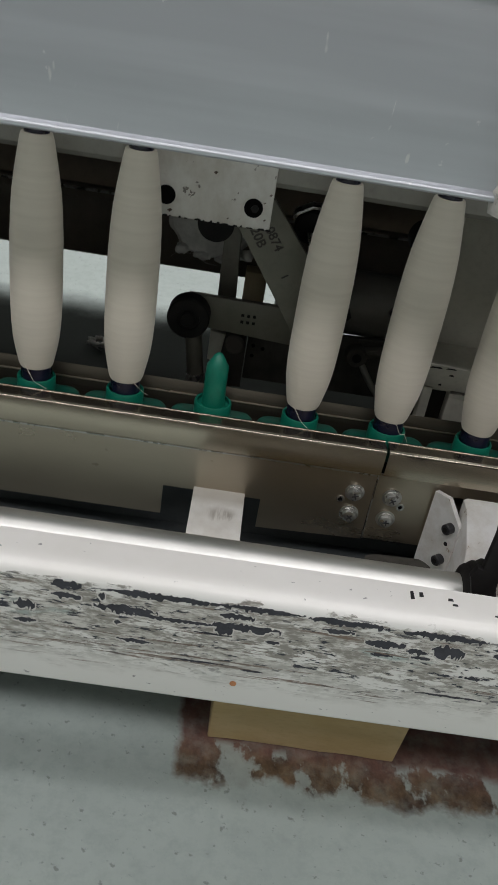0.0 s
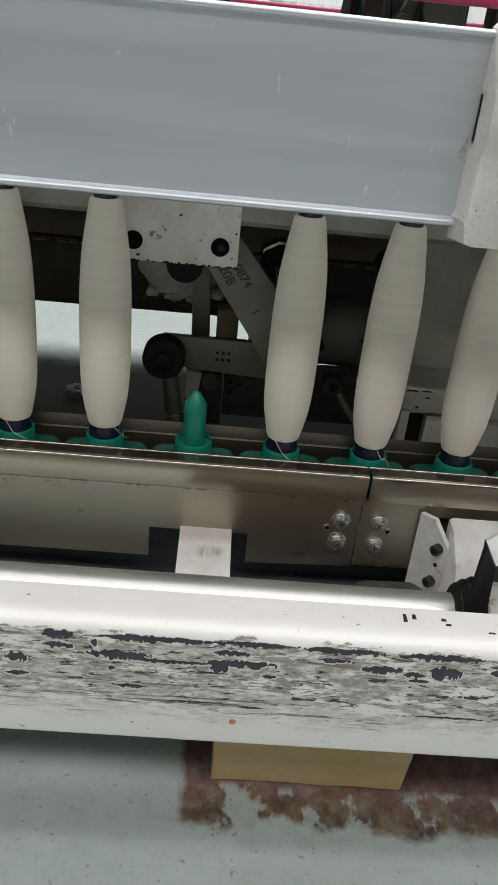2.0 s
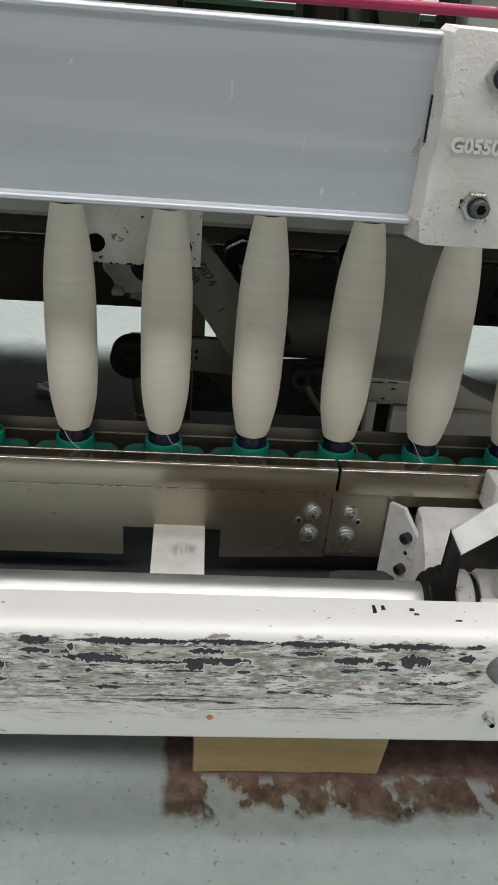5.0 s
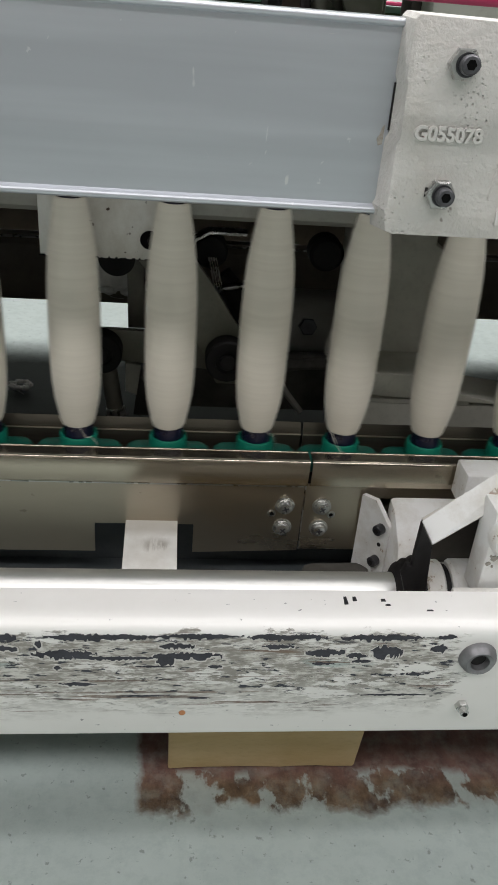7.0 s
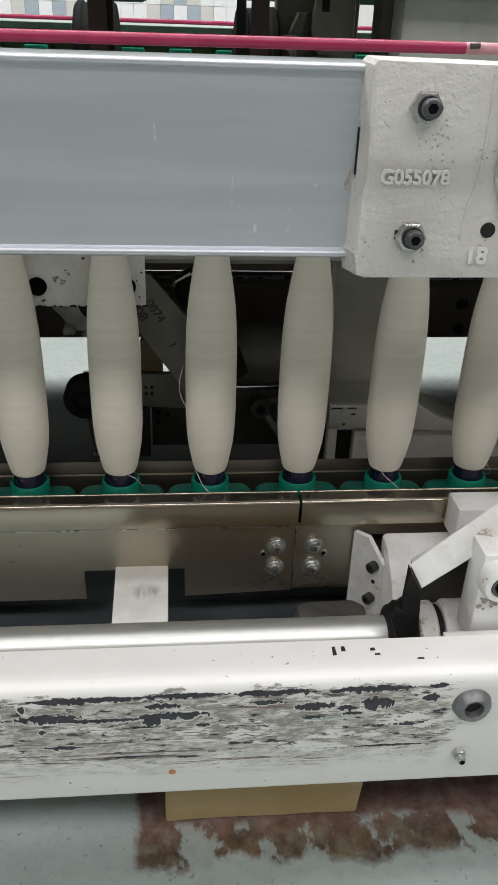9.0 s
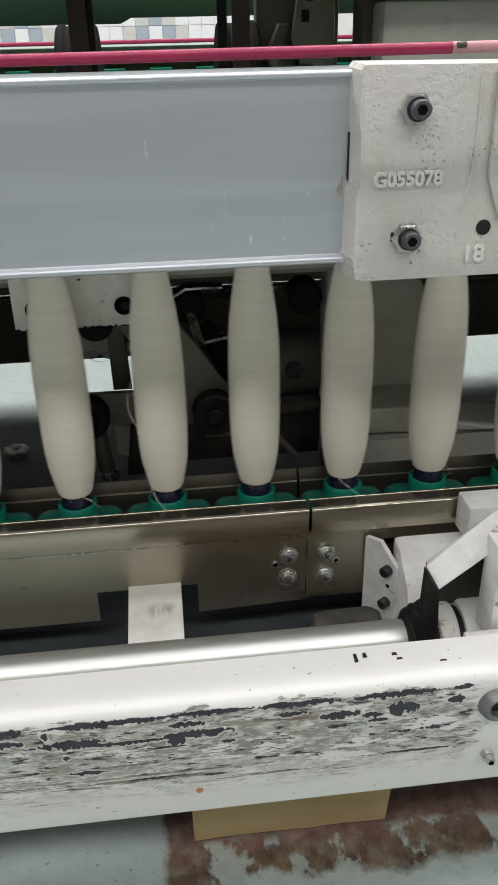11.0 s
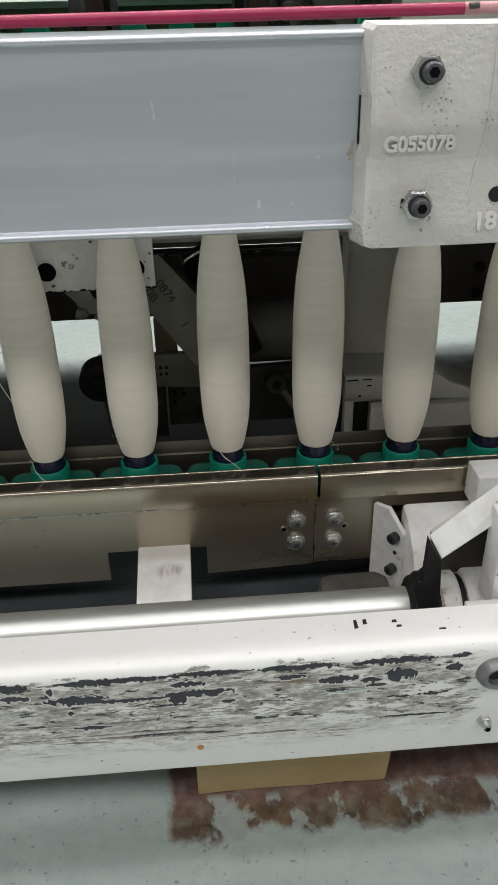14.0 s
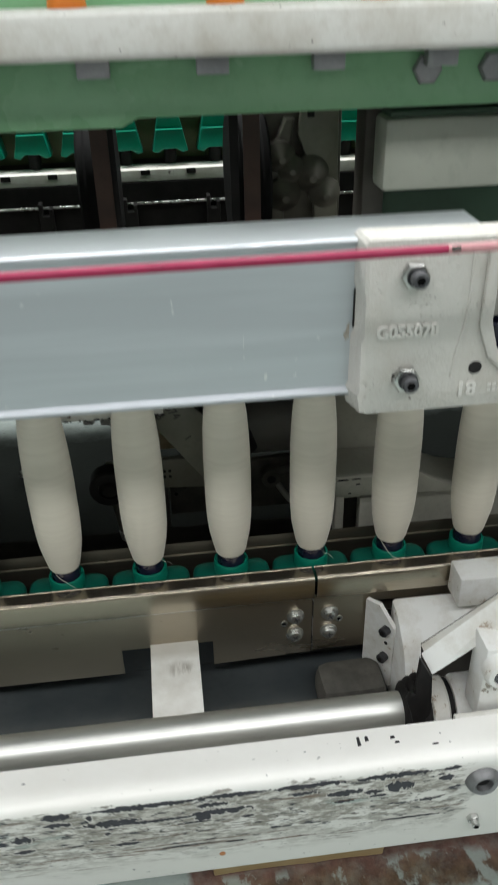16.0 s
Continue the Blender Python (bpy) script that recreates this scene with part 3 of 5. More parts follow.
def base_beam():
    b = base("base_beam", (0, 0, 0), "white enamelled steel base beam with peeling scraped paint", "machine beam")
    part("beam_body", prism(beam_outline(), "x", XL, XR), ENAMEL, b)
    # foot strip under the beam, with a rounded end
    strip = [(-0.140, -0.200), (-0.135, -0.2110), (XR, -0.2110), (XR, -0.150), (-0.140, -0.150)]
    part("foot_strip", prism(strip, "z", 0.0975, 0.1068, 0.001), WHITE, b)
    bush = part("bolt_bush", lathe([(0, 0.0005), (0.0050, 0.0005), (0.0058, 0.005), (0.0080, 0.006), (0.0104, 0.0035), (0.0114, 0), (0.0114, -0.004), (0, -0.004)], 32, None, pose(0.0705, -0.2200, 0.1712, 90, 0, 0)), mottled("dull_zinc", (0.16, 0.16, 0.165), (0.28, 0.28, 0.285), 70, 0.45, 0.7, 0.2), b, "dull grey countersunk bush")
    part("socket", rod((0.0705, -0.2212, 0.1709), (0.0705, -0.2195, 0.1709), 0.0049, 20), RUBBER, bush)
    screw = part("grease_nipple", hexagon((0.0690, -0.2195, 0.1315), (0, -1, 0), 0.0042, 0.004), ZINC, b, "small zinc hex nipple")
    part("nipple_tip", rod((0.0690, -0.2230, 0.1315), (0.0692, -0.2275, 0.1312), 0.0026, 14, 0.0006), ZINC, screw)
    part("nipple_bore", rod((0.0692, -0.2276, 0.1312), (0.0692, -0.2279, 0.1312), 0.0016, 12), VOID, screw)
    for i, (x0, x1, z, h) in enumerate(FACE_CHIPS):
        part("lifted_paint", flake(x0, x1, z, h, 0.00008 + 0.00002 * (i % 5), i, 0.0007, 0.0005), LIFTED, b, smooth=False)
    for i, (x0, x1, z, h) in enumerate(RIM_CHIPS + FACE_CHIPS + SCORES):
        part("bare_patch", flake(x0, x1, z, h, 0.00022 + 0.00003 * (i % 5), (i - len(RIM_CHIPS)) % 97), BARE, b, "bare dark steel", smooth=False)
    part("top_step", box((0.0605, -0.1899, 0.1700), (XR, -0.1855, 0.1949), 0.001), WHITE, b)
    part("hanging_bolt", hexagon((0.070, -0.190, 0.1008), (0, 0, -1), 0.0075, 0.006), WHITE, b)
    part("paint_drip", rod((-0.1005, -0.2202, 0.1262), (-0.1005, -0.2196, 0.1262), 0.0021, 9), RUST, b, "small orange rust spot")
    for x, z, w, h in ((-0.0075, -0.199, 0.0012, 0.0070), (-0.002, -0.1975, 0.0013, 0.004), (0.0150, -0.1985, 0.0016, 0.0022), (0.0170, -0.2025, 0.0017, 0.0016), (0.041, -0.207, 0.0022, 0.0012)):
        part("paint_chip", prism([(x - w, z - h / 2), (x + w, z - h / 2.3), (x + w * 0.8, z + h / 2), (x - w * 0.7, z + h / 2.2)], "z", 0.1949, 0.1953), BLACKSTEEL, b)
    return b


base_beam()

block = box((-0.107, -0.162, 0.0), (0.032, -0.128, 0.0972), 0.0015)
bmesh.ops.subdivide_edges(block, edges=[e for e in block.edges if abs(e.verts[0].co.x - e.verts[1].co.x) > 0.1], cuts=9)
for v in block.verts:
    if v.co.z < 0.004 and v.co.y < -0.15:
        v.co.y += 0.0010 * noise.noise(Vector((v.co.x * 40, 0.3, 0.7)))
        v.co.z += 0.0008 + 0.0010 * noise.noise(Vector((v.co.x * 55, 1.3, 0.2)))
for v in block.verts:
    if v.co.x > 0 and v.co.z > 0.05:
        v.co.x += 0.008
thing("packing_block", block, FOAM, "yellow-brown resin packing block under the white beam", "packing block")

# ---- cross shaft in front of the conveyor ----
shaft = base("cross_shaft", (0, 0, 0), "polished steel shaft in white bearing blocks", "shaft")
part("shaft_bar", rod((XL, -0.148, 0.158), (0.50, -0.148, 0.158), 0.0135, 40), CHROME, shaft)
AX = pose(0, -0.148, 0.158, 0, 90, 0)
bushing = part("rubber_bushing", lathe([(0.0136, 0.0375), (0.0160, 0.0380), (0.0195, 0.0400), (0.0205, 0.0415), (0.0188, 0.0425), (0.0215, 0.0440), (0.0230, 0.0460), (0.0230, 0.0475), (0.0210, 0.0485), (0.0238, 0.0500), (0.0250, 0.0520), (0.0246, 0.0550), (0.0136, 0.0555)], 40, None, AX), RUBBER, shaft, "black rubber bellows bushing")
part("fin", prism([(0.0390, 0.176), (0.0345, 0.189), (0.0370, 0.1965), (0.0400, 0.1960), (0.0410, 0.2285), (0.0505, 0.2105), (0.0530, 0.176), (0.050, 0.160), (0.042, 0.160)], "y", -0.1680, -0.1630, 0.0008), RUBBER, bushing)
part("collar", lathe([(0.0136, 0.0560), (0.0218, 0.0560), (0.0230, 0.0572), (0.0230, 0.0675), (0.0218, 0.069), (0.0136, 0.069)], 36, None, AX), RUBBED, shaft)
part("collar", lathe([(0.0126, 0.0735), (0.0220, 0.0735), (0.0238, 0.0755), (0.0238, 0.150), (0.0126, 0.150)], 36, None, AX), RUBBED, shaft)
part("seal_ring", lathe([(0.0126, 0.0692), (0.0195, 0.0692), (0.0195, 0.0732), (0.0126, 0.0732)], 36, None, AX), RUBBER, shaft)

arm = base("strut_arm", (0, 0, 0), "white painted angle strut with chipped dark edge", "strut")
face = bmesh.new()
front_ = [(0.0510, -0.1655, 0.2115), (0.150, -0.1655, 0.2920), (0.157, -0.1555, 0.3248), (0.0454, -0.1555, 0.2220)]
ring_a = [face.verts.new(p) for p in front_]
ring_b = [face.verts.new(Vector(p) + Vector((0.0008, 0.0022, -0.0024))) for p in front_]
face.faces.new(ring_a), face.faces.new(ring_b)
for i in range(4):
    face.faces.new((ring_a[i], ring_a[(i + 1) % 4], ring_b[(i + 1) % 4], ring_b[i]))
part("strut_face", face, RUBBED, arm, "white painted flat strip with rusty rubbed edges")
part("strut_web", prism([(0.0525, 0.2100), (0.150, 0.2890), (0.150, 0.176), (0.0560, 0.176)], "y", -0.1380, -0.1350, 0.0006), DARK, arm, "dark oily gusset web")
part("strut_flange", prism([(0.0515, 0.2120), (0.150, 0.2920), (0.150, 0.2895), (0.0530, 0.2100)], "y", -0.1624, -0.1382), WHITE, arm)
blk = base("bearing_block", (0.098, -0.160, 0.2180), "white painted bearing block with round boss", "bearing block")
part("block_body", box((-0.0195, -0.022, -0.036), (0.060, 0.000, 0.029), 0.002), RUBBED, blk)
boss = part("boss", lathe([(0, 0), (0.0132, 0), (0.0132, 0.006), (0.0112, 0.0095), (0.0084, 0.0105), (0.0078, 0.0085), (0, 0.0085)], 32, None, pose(-0.0085, -0.0215, 0.0135, 90, 0, 0)), RUBBED, blk)
part("bore_ring", lathe([(0.0055, 0.0086), (0.0077, 0.0086), (0.0074, 0.0098), (0.0058, 0.0098)], 28, None, pose(-0.0085, -0.0215, 0.0135, 90, 0, 0)), STUD, boss, "dull steel ring")
part("bore", rod((-0.0085, -0.0302, 0.0135), (-0.0085, -0.0306, 0.0135), 0.0054, 24), VOID, boss, "black greasy bore")
grime = bmesh.new()
rnd_ = random.Random(5)
for k in range(9):
    gx, gz, gr = rnd_.uniform(-0.0180, -0.0070), rnd_.uniform(-0.0120, 0.0005), rnd_.uniform(0.0008, 0.0024)
    prism([(gx + gr * rnd_.uniform(0.6, 1.1) * math.cos(a), gz + gr * rnd_.uniform(0.6, 1.2) * math.sin(a)) for a in (0.7 * q for q in range(9))], "y", -0.02225 - 0.00003 * k, -0.0219, 0.0, grime)
part("grime_patch", grime, SMEAR, blk, "brown flaking grime")



# ---- conveyor trough: folded stainless sheets with a gap between two lengths ----
def trough(name, x0, x1, lower, label):
    t = base(name, (0, 0, 0), label, "conveyor trough", "conveyor troughs")
    lip = [(-0.0150, 0.1850), (-0.0150, 0.1866), (-0.0290, 0.1878)] + arc(-0.0290, 0.1853, 0.0022, 100, 180, 4) + [(-0.0305, 0.1650), (-0.0270, 0.1630), (-0.0255, 0.1640), (-0.0285, 0.1660), (-0.0293, 0.1848)]
    part("lip", prism(lip, "x", x0, x1), LIP, t)
    part("skirt", prism(lower, "y", -0.0262, -0.0245), SHEET, t)
    rear = [(0.0255, 0.140), (0.0270, 0.140), (0.0272, 0.1790), (0.0310, 0.1885), (0.0300, 0.1895), (0.0255, 0.1800)]
    part("rear_rail", prism(rear, "x", x0, x1), DULL, t)
    part("rail_bead", rod((x0, 0.0252, 0.1800), (x1, 0.0252, 0.1800), 0.0008, 8), SHEET, t)
    part("hem", rod((x0, -0.0152, 0.1864), (x1, -0.0152, 0.1864), 0.0010, 12), LIP, t)
    part("trough_floor", box((x0, -0.0255, 0.1380), (x1, 0.0255, 0.1396)), SHEET, t)
    return t


def screw(parent, x, z, turn):
    at = pose(x, -0.0263, z, 90, 0, 0)
    s = part("screw_washer", lathe([(0, 0), (0.0078, 0), (0.0078, 0.0009), (0.0072, 0.0012), (0, 0.0012)], 28, None, at), ZINC, parent)
    part("spring_ring", lathe([(0.0040, 0.0012), (0.0064, 0.0012), (0.0064, 0.0026), (0.0040, 0.0026)], 24, None, at), ZINC, s)
    head = lathe([(0, 0.0026), (0.0056, 0.0026), (0.0057, 0.0042), (0.0049, 0.0055), (0.0030, 0.0062), (0.0012, 0.0060), (0, 0.0056)], 24, None, at)
    part("screw_head", head, ZINC, s)
    for a in (turn, turn + 90):
        bar_ = box((-0.0028, -0.0006, 0.0052), (0.0028, 0.0006, 0.00635))
        bmesh.ops.transform(bar_, matrix=at @ pose(0, 0, 0, 0, 0, a), verts=bar_.verts)
        part("screw_slot", bar_, STUD, s)


left = trough("conveyor_trough", XL, -0.0030, [(XL, 0.1635), (-0.0040, 0.1635), (-0.0045, 0.0985), (-0.0910, 0.0950), (-0.0910, 0.1230), (-0.1700, 0.1230), (-0.1700, 0.0950), (XL, 0.0950)], "folded stainless conveyor trough with a cut-out in its skirt")
right = trough("conveyor_trough", -0.0008, XR, [(-0.0030, 0.1635), (XR, 0.1635), (XR, 0.152), (0.0480, 0.152), (0.0440, 0.148), (0.0440, 0.1000), (-0.0030, 0.1000)], "folded stainless conveyor trough beside the cast bracket")
part("fold_edge", box((XL, -0.0271, 0.1612), (-0.0050, -0.0263, 0.1621)), ZINC, left)
for x, z, turn in ((-0.0185, 0.1432, 20), (-0.0190, 0.1224, 52)):
    screw(left, x, z, turn)
for x, z, turn in ((0.0115, 0.1432, 34), (0.0110, 0.1220, 8)):
    screw(right, x, z, turn)
part("joint_edge", box((-0.0036, -0.0272, 0.1000), (-0.0029, -0.0246, 0.1620)), ZINC, right)
for t, x in ((left, -0.0285), (right, 0.0200)):
    hole = part("rivet", lathe([(0.0016, 0.0002), (0.0020, 0.0012), (0.0030, 0.0012), (0.0035, 0)], 20, None, pose(x, -0.0263, 0.1352, 90, 0, 0)), ZINC, t)
    part("rivet_bore", rod((x, -0.0264, 0.1352), (x, -0.0267, 0.1352), 0.0018, 14), VOID, hole)

thing("support_bar", prism([(-0.020, 0.1235), (-0.024, 0.1265), (-0.185, 0.098), (-0.185, 0.092), (-0.020, 0.117)], "x", -0.1452, -0.1040, 0.0006), GRIMY, "grimy white painted flat bar carrying the conveyor trough", "support bar")
chan = base("inner_channel", (0, 0, 0), "dark blue-grey steel channel behind the trough skirt", "channel")
part("web", box((XL, 0.005, 0.0), (XR, 0.012, 0.132)), BLUEGREY, chan)
part("flange", box((XL, -0.022, 0.125), (XR, 0.0048, 0.132)), BLUEGREY, chan)
thing("under_tray", box((XL, 0.0125, 0.086), (XR, 0.185, 0.090)), DARK, "dark oily tray under the linkage", "drip plate")
thing("tray_plate", box((XL, -0.126, 0.060), (XR, 0.004, 0.064)), BLUEGREY, "dark blue-grey drip plate below the shaft", "drip plate")
shoe = box((-0.004, -0.076, 0.0645), (0.056, -0.034, 0.098), 0.012)
for v in shoe.verts:
    v.co += Vector((0.3, 0.2, 1.0)) * 0.0022 * noise.noise(v.co * 90)
thing("slide_shoe", shoe, DUSTY, "dust-coated steel slide shoe below the trough", "slide shoe")

# ---- cast bracket at the joint ----
brk = base("mounting_bracket", (0.0440, -0.0290, 0.0), "white painted bracket plate with black socket screws", "bracket")
U = Vector((0.60, -0.80, 0)).normalized()


def on_plate(s, z, out=0.0):
    n = Vector((-0.80, -0.60, 0))
    return U * s + n * out + Vector((0, 0, z))


bm = bmesh.new()
shape = [(0.000, 0.075), (0.000, 0.158), (0.014, 0.160), (0.031, 0.143), (0.031, 0.075)]
ra = [bm.verts.new(on_plate(s, z, 0.002)) for s, z in shape]
rb = [bm.verts.new(on_plate(s, z, -0.002)) for s, z in shape]
bm.faces.new(ra), bm.faces.new(rb)
for i in range(5):
    bm.faces.new((ra[i], ra[(i + 1) % 5], rb[(i + 1) % 5], rb[i]))
part("bracket_plate", bm, RUBBED, brk)
for z in (0.139, 0.108):
    s = part("socket_screw", rod(on_plate(0.024, z, 0.002), on_plate(0.024, z, 0.009), 0.0043, 24, 0.0006), BLACKSTEEL, brk)
    part("hex_recess", rod(on_plate(0.024, z, 0.0091), on_plate(0.024, z, 0.0093), 0.0022, 6), RUBBER, s)
part("dowel_hole", rod(on_plate(0.024, 0.123, 0.0021), on_plate(0.024, 0.123, 0.0024), 0.0018, 14), RUBBER, brk)
hs = prism([(-0.034, 0.158), (-0.050, 0.1575), (-0.075, 0.140), (-0.105, 0.085), (-0.105, 0.040), (-0.034, 0.040)], "x", 0.0630, 0.42, 0.004)
thing("gear_housing", hs, RUBBED, "white painted cast housing behind the bracket", "housing")
thing("stop_block", box((0.1115, -0.060, 0.1660), (0.200, -0.034, 0.1960), 0.002), RUBBED, "white painted stop block with brown grime", "block")

# ---- gripper bar: aluminium extrusion with a cast end plate ----
bar = base("gripper_bar", (0, 0, 0), "long drawn aluminium gripper bar with beaded edges", "gripper bar")
prof = [(-0.050, 0.3944)] + arc(-0.0930, 0.3952, 0.0022, 270, 90, 6) + [(-0.0915, 0.3985), (-0.0915, 0.4884)] + arc(-0.0928, 0.4908, 0.0020, 250, 90, 6) + [(-0.050, 0.4930)]
part("extrusion", prism(prof, "x", XL, 0.0800), ALU, bar)
part("extrusion", prism(prof, "x", 0.135, XR), ALU, bar)
for x, z, dx, dz, w in ((-0.0960, 0.4190, -0.0016, 0.0038, 0.0004), (-0.0640, 0.4320, 0.0002, 0.0046, 0.0004), (-0.0640, 0.4225, 0.0003, 0.0014, 0.0005), (-0.0340, 0.4830, 0.0030, 0.0006, 0.0005), (-0.2370, 0.4000, -0.0010, 0.0026, 0.0004), (-0.0320, 0.4190, 0.0006, 0.0009, 0.0006), (-0.1790, 0.4710, 0.0004, 0.0010, 0.0004), (-0.0720, 0.4160, 0.0008, 0.0009, 0.0004)):
    part("scratch", prism([(x - dx, z - dz), (x - dx * 0.2 + w, z), (x + dx + w * 0.6, z + dz * 0.9), (x + dx, z + dz), (x - dx * 0.3 - w * 0.4, z + dz * 0.2)], "y", -0.0917, -0.0914), SCRATCHED, bar)
for xe in (XL + 0.05, XR - 0.05):
    part("support_post", box((xe - 0.03, -0.084, 0.0), (xe + 0.03, -0.056, 0.3948)), WHITE, bar)

outline = [(0.0010, 0.3860), (0.0060, 0.3845), (0.100, 0.3850), (0.160, 0.3860), (0.160, 0.4020), (0.1000, 0.4110), (0.0885, 0.4250), (0.0835, 0.4420), (0.0835, 0.4700), (0.0870, 0.4870), (0.0870, 0.4955), (0.0040, 0.4965), (0.0018, 0.4940), (0.0016, 0.4660), (0.0024, 0.4640), (0.0024, 0.4370), (0.0008, 0.4340), (0.0004, 0.4020), (-0.0010, 0.3990)]
plate = prism(outline, "y", -0.1080, -0.0880)
for v in plate.verts:  # the casting draws in towards its front face
    if v.co.y < -0.10:
        if v.co.x < 0.05:
            v.co.x += 0.0042 - 0.020 * (v.co.z - 0.385)
        v.co.z += 0.0012 if v.co.z < 0.39 else -0.0010 if v.co.z > 0.49 else 0.0
bmesh.ops.bevel(plate, geom=[e for e in plate.edges if all(v.co.y < -0.10 for v in e.verts)], offset=0.0010, segments=2, affect="EDGES", profile=0.5)
cast = part("end_plate", plate, CAST, bar, "rough cast end plate in thick white paint with raised numbers")
part("joint_gap", box((0.0021, -0.0932, 0.4385), (0.0028, -0.0918, 0.4625)), RUBBER, bar, "dark gap beside the casting")
part("rust_mark", prism([(-0.0032, 0.4335), (-0.0020, 0.4300), (0.0002, 0.4310), (0.0004, 0.4410), (-0.0010, 0.4395), (-0.0016, 0.4360)], "y", -0.0921, -0.0916), SMEAR, bar, "brown grease in the joint")
part("edge_rib", prism([(0.0745, 0.4920), (0.0835, 0.4900), (0.0815, 0.4700), (0.0815, 0.4425), (0.0865, 0.4265), (0.0970, 0.4130), (0.0940, 0.4085), (0.0820, 0.4200), (0.0745, 0.4400)], "y", -0.1112, -0.1070, 0.0018), CAST, cast)
for x, z in ((0.0325, 0.4745), (0.0325, 0.4095)):
    nut = part("nut", hexagon((x, -0.1078, z), (-0.12, -1, 0.0), 0.0086, 0.0056), ZINC, cast, "zinc hex nut")
    part("washer", lathe([(0, 0), (0.0060, 0), (0.0058, 0.0008), (0, 0.0008)], 28, None, pose(x + 0.0003, -0.1134, z, 90, 0, 0)), BLACKSTEEL, nut)
    part("stud", rod((x + 0.0005, -0.1140, z), (x - 0.0002, -0.1215, z + 0.0006), 0.0049, 24, 0.0010), STUD, cast, "grey socket stud")
    part("hex_recess", rod((x - 0.0002, -0.1216, z + 0.0006), (x - 0.0002, -0.1219, z + 0.0006), 0.0027, 6), VOID, cast)
part("slot_shadow", box((0.0240, -0.1083, 0.4075), (0.0270, -0.1078, 0.4125), 0.0), RUBBER, cast)
part("plain_hole", rod((0.0760, -0.1083, 0.4130), (0.0760, -0.1070, 0.4130), 0.0042, 20), RUBBER, cast)
part("casting_seam", wire([(0.0610, -0.1078, 0.4080), (0.0625, -0.1080, 0.4250), (0.0660, -0.1080, 0.4420), (0.0670, -0.1080, 0.4700), (0.0660, -0.1078, 0.4900)], 0.0009, 8), CAST, cast)
letters("raised_number", "G055078", 0.0100, (0.0312, -0.1080, 0.4400), (90, 0, 0), 0.0017, PRINT, cast)
letters("raised_number", "18", 0.0130, (0.0715, -0.1080, 0.3985), (90, 0, 0), 0.0010, PRINT, cast)
for i in range(5):
    part("raised_mark", box((0.0855 + 0.0032 * (i % 3), -0.1086, 0.3960 + 0.0035 * (i // 3)), (0.0877 + 0.0032 * (i % 3), -0.1078, 0.3982 + 0.0035 * (i // 3))), PRINT, cast)

pole = base("pink_tube", (0, 0, 0), "thin pink painted tube running along the bar, chipped at one spot", "tube")
part("tube", rod((XL, -0.1530, 0.4890), (0.0330, -0.1530, 0.5030), 0.0025, 18), PINK, pole)
part("tube", rod((0.0330, -0.1530, 0.5030), (XR, -0.1530, 0.5160), 0.0025, 18), PALEPINK, pole, "rubbed pale pink stretch")
for xe in (XL + 0.02, XR - 0.02):
    part("tube_bracket", box((xe - 0.01, -0.1530, 0.4800), (xe + 0.01, -0.0917, 0.5200), 0.001), WHITE, pole)
part("chip", rod((0.0345, -0.1561, 0.5040), (0.0385, -0.1562, 0.5043), 0.0013, 10), DARK, pole)


# ---- linkage behind the bobbins ----
thing("hanger_rail", prism([(0.032, 0.356), (0.036, 0.352), (0.056, 0.352), (0.060, 0.358), (0.060, 0.400), (0.032, 0.400)], "x", XL, XR), RAILGREY, "grey painted rail above the linkage", "rail")
link = base("lever_linkage", (0, 0, 0), "oily steel lever linkage with black rollers under a white hanger plate", "linkage")
hp = part("hanger_plate", prism([(-0.2090, 0.3225), (-0.1170, 0.3225), (-0.1170, 0.405), (-0.2090, 0.405)], "y", 0.0255, 0.0315, 0.0008), WHITE, link, "white painted hanger plate")
for x in (-0.1935, -0.1305):
    part("hole", rod((x, 0.0248, 0.3375), (x, 0.0256, 0.3375), 0.0068, 24), VOID, hp)
    if x > -0.15:
        part("hole_bolt", rod((x + 0.001, 0.0246, 0.3373), (x + 0.001, 0.0240, 0.3373), 0.0030, 6), RUBBER, hp)
rng = random.Random(21)
for i in range(16):
    x = -0.2060 + 0.0058 * i + rng.uniform(-0.002, 0.002)
    w, h = rng.uniform(0.0008, 0.0034), rng.uniform(0.0006, 0.0016)
    part("edge_chip", prism([(x - w, 0.3226), (x + w, 0.3226), (x + w * 0.5, 0.3226 + h), (x - w * 0.6, 0.3226 + h * 0.8)], "y", 0.0249, 0.0258), RUBBER, hp)
for x, z, w in ((-0.1600, 0.3580, 0.0016), (-0.1215, 0.3300, 0.0010), (-0.1230, 0.3420, 0.0008), (-0.1195, 0.3480, 0.0012), (-0.1900, 0.3270, 0.0018), (-0.1480, 0.3275, 0.0008)):
    part("paint_chip", prism([(x - w, z), (x, z - w * 0.7), (x + w, z + w * 0.2), (x + w * 0.2, z + w * 0.8)], "y", 0.0251, 0.0258), RUSTY, hp)
da = part("diagonal_arm", prism([(-0.142, 0.314), (-0.135, 0.336), (-0.115, 0.336), (-0.084, 0.298), (-0.048, 0.243), (-0.052, 0.207), (-0.074, 0.207), (-0.0864, 0.234)], "y", 0.0620, 0.0690, 0.0008), GREYPLATE, link, "flat steel arm with stamped marks")
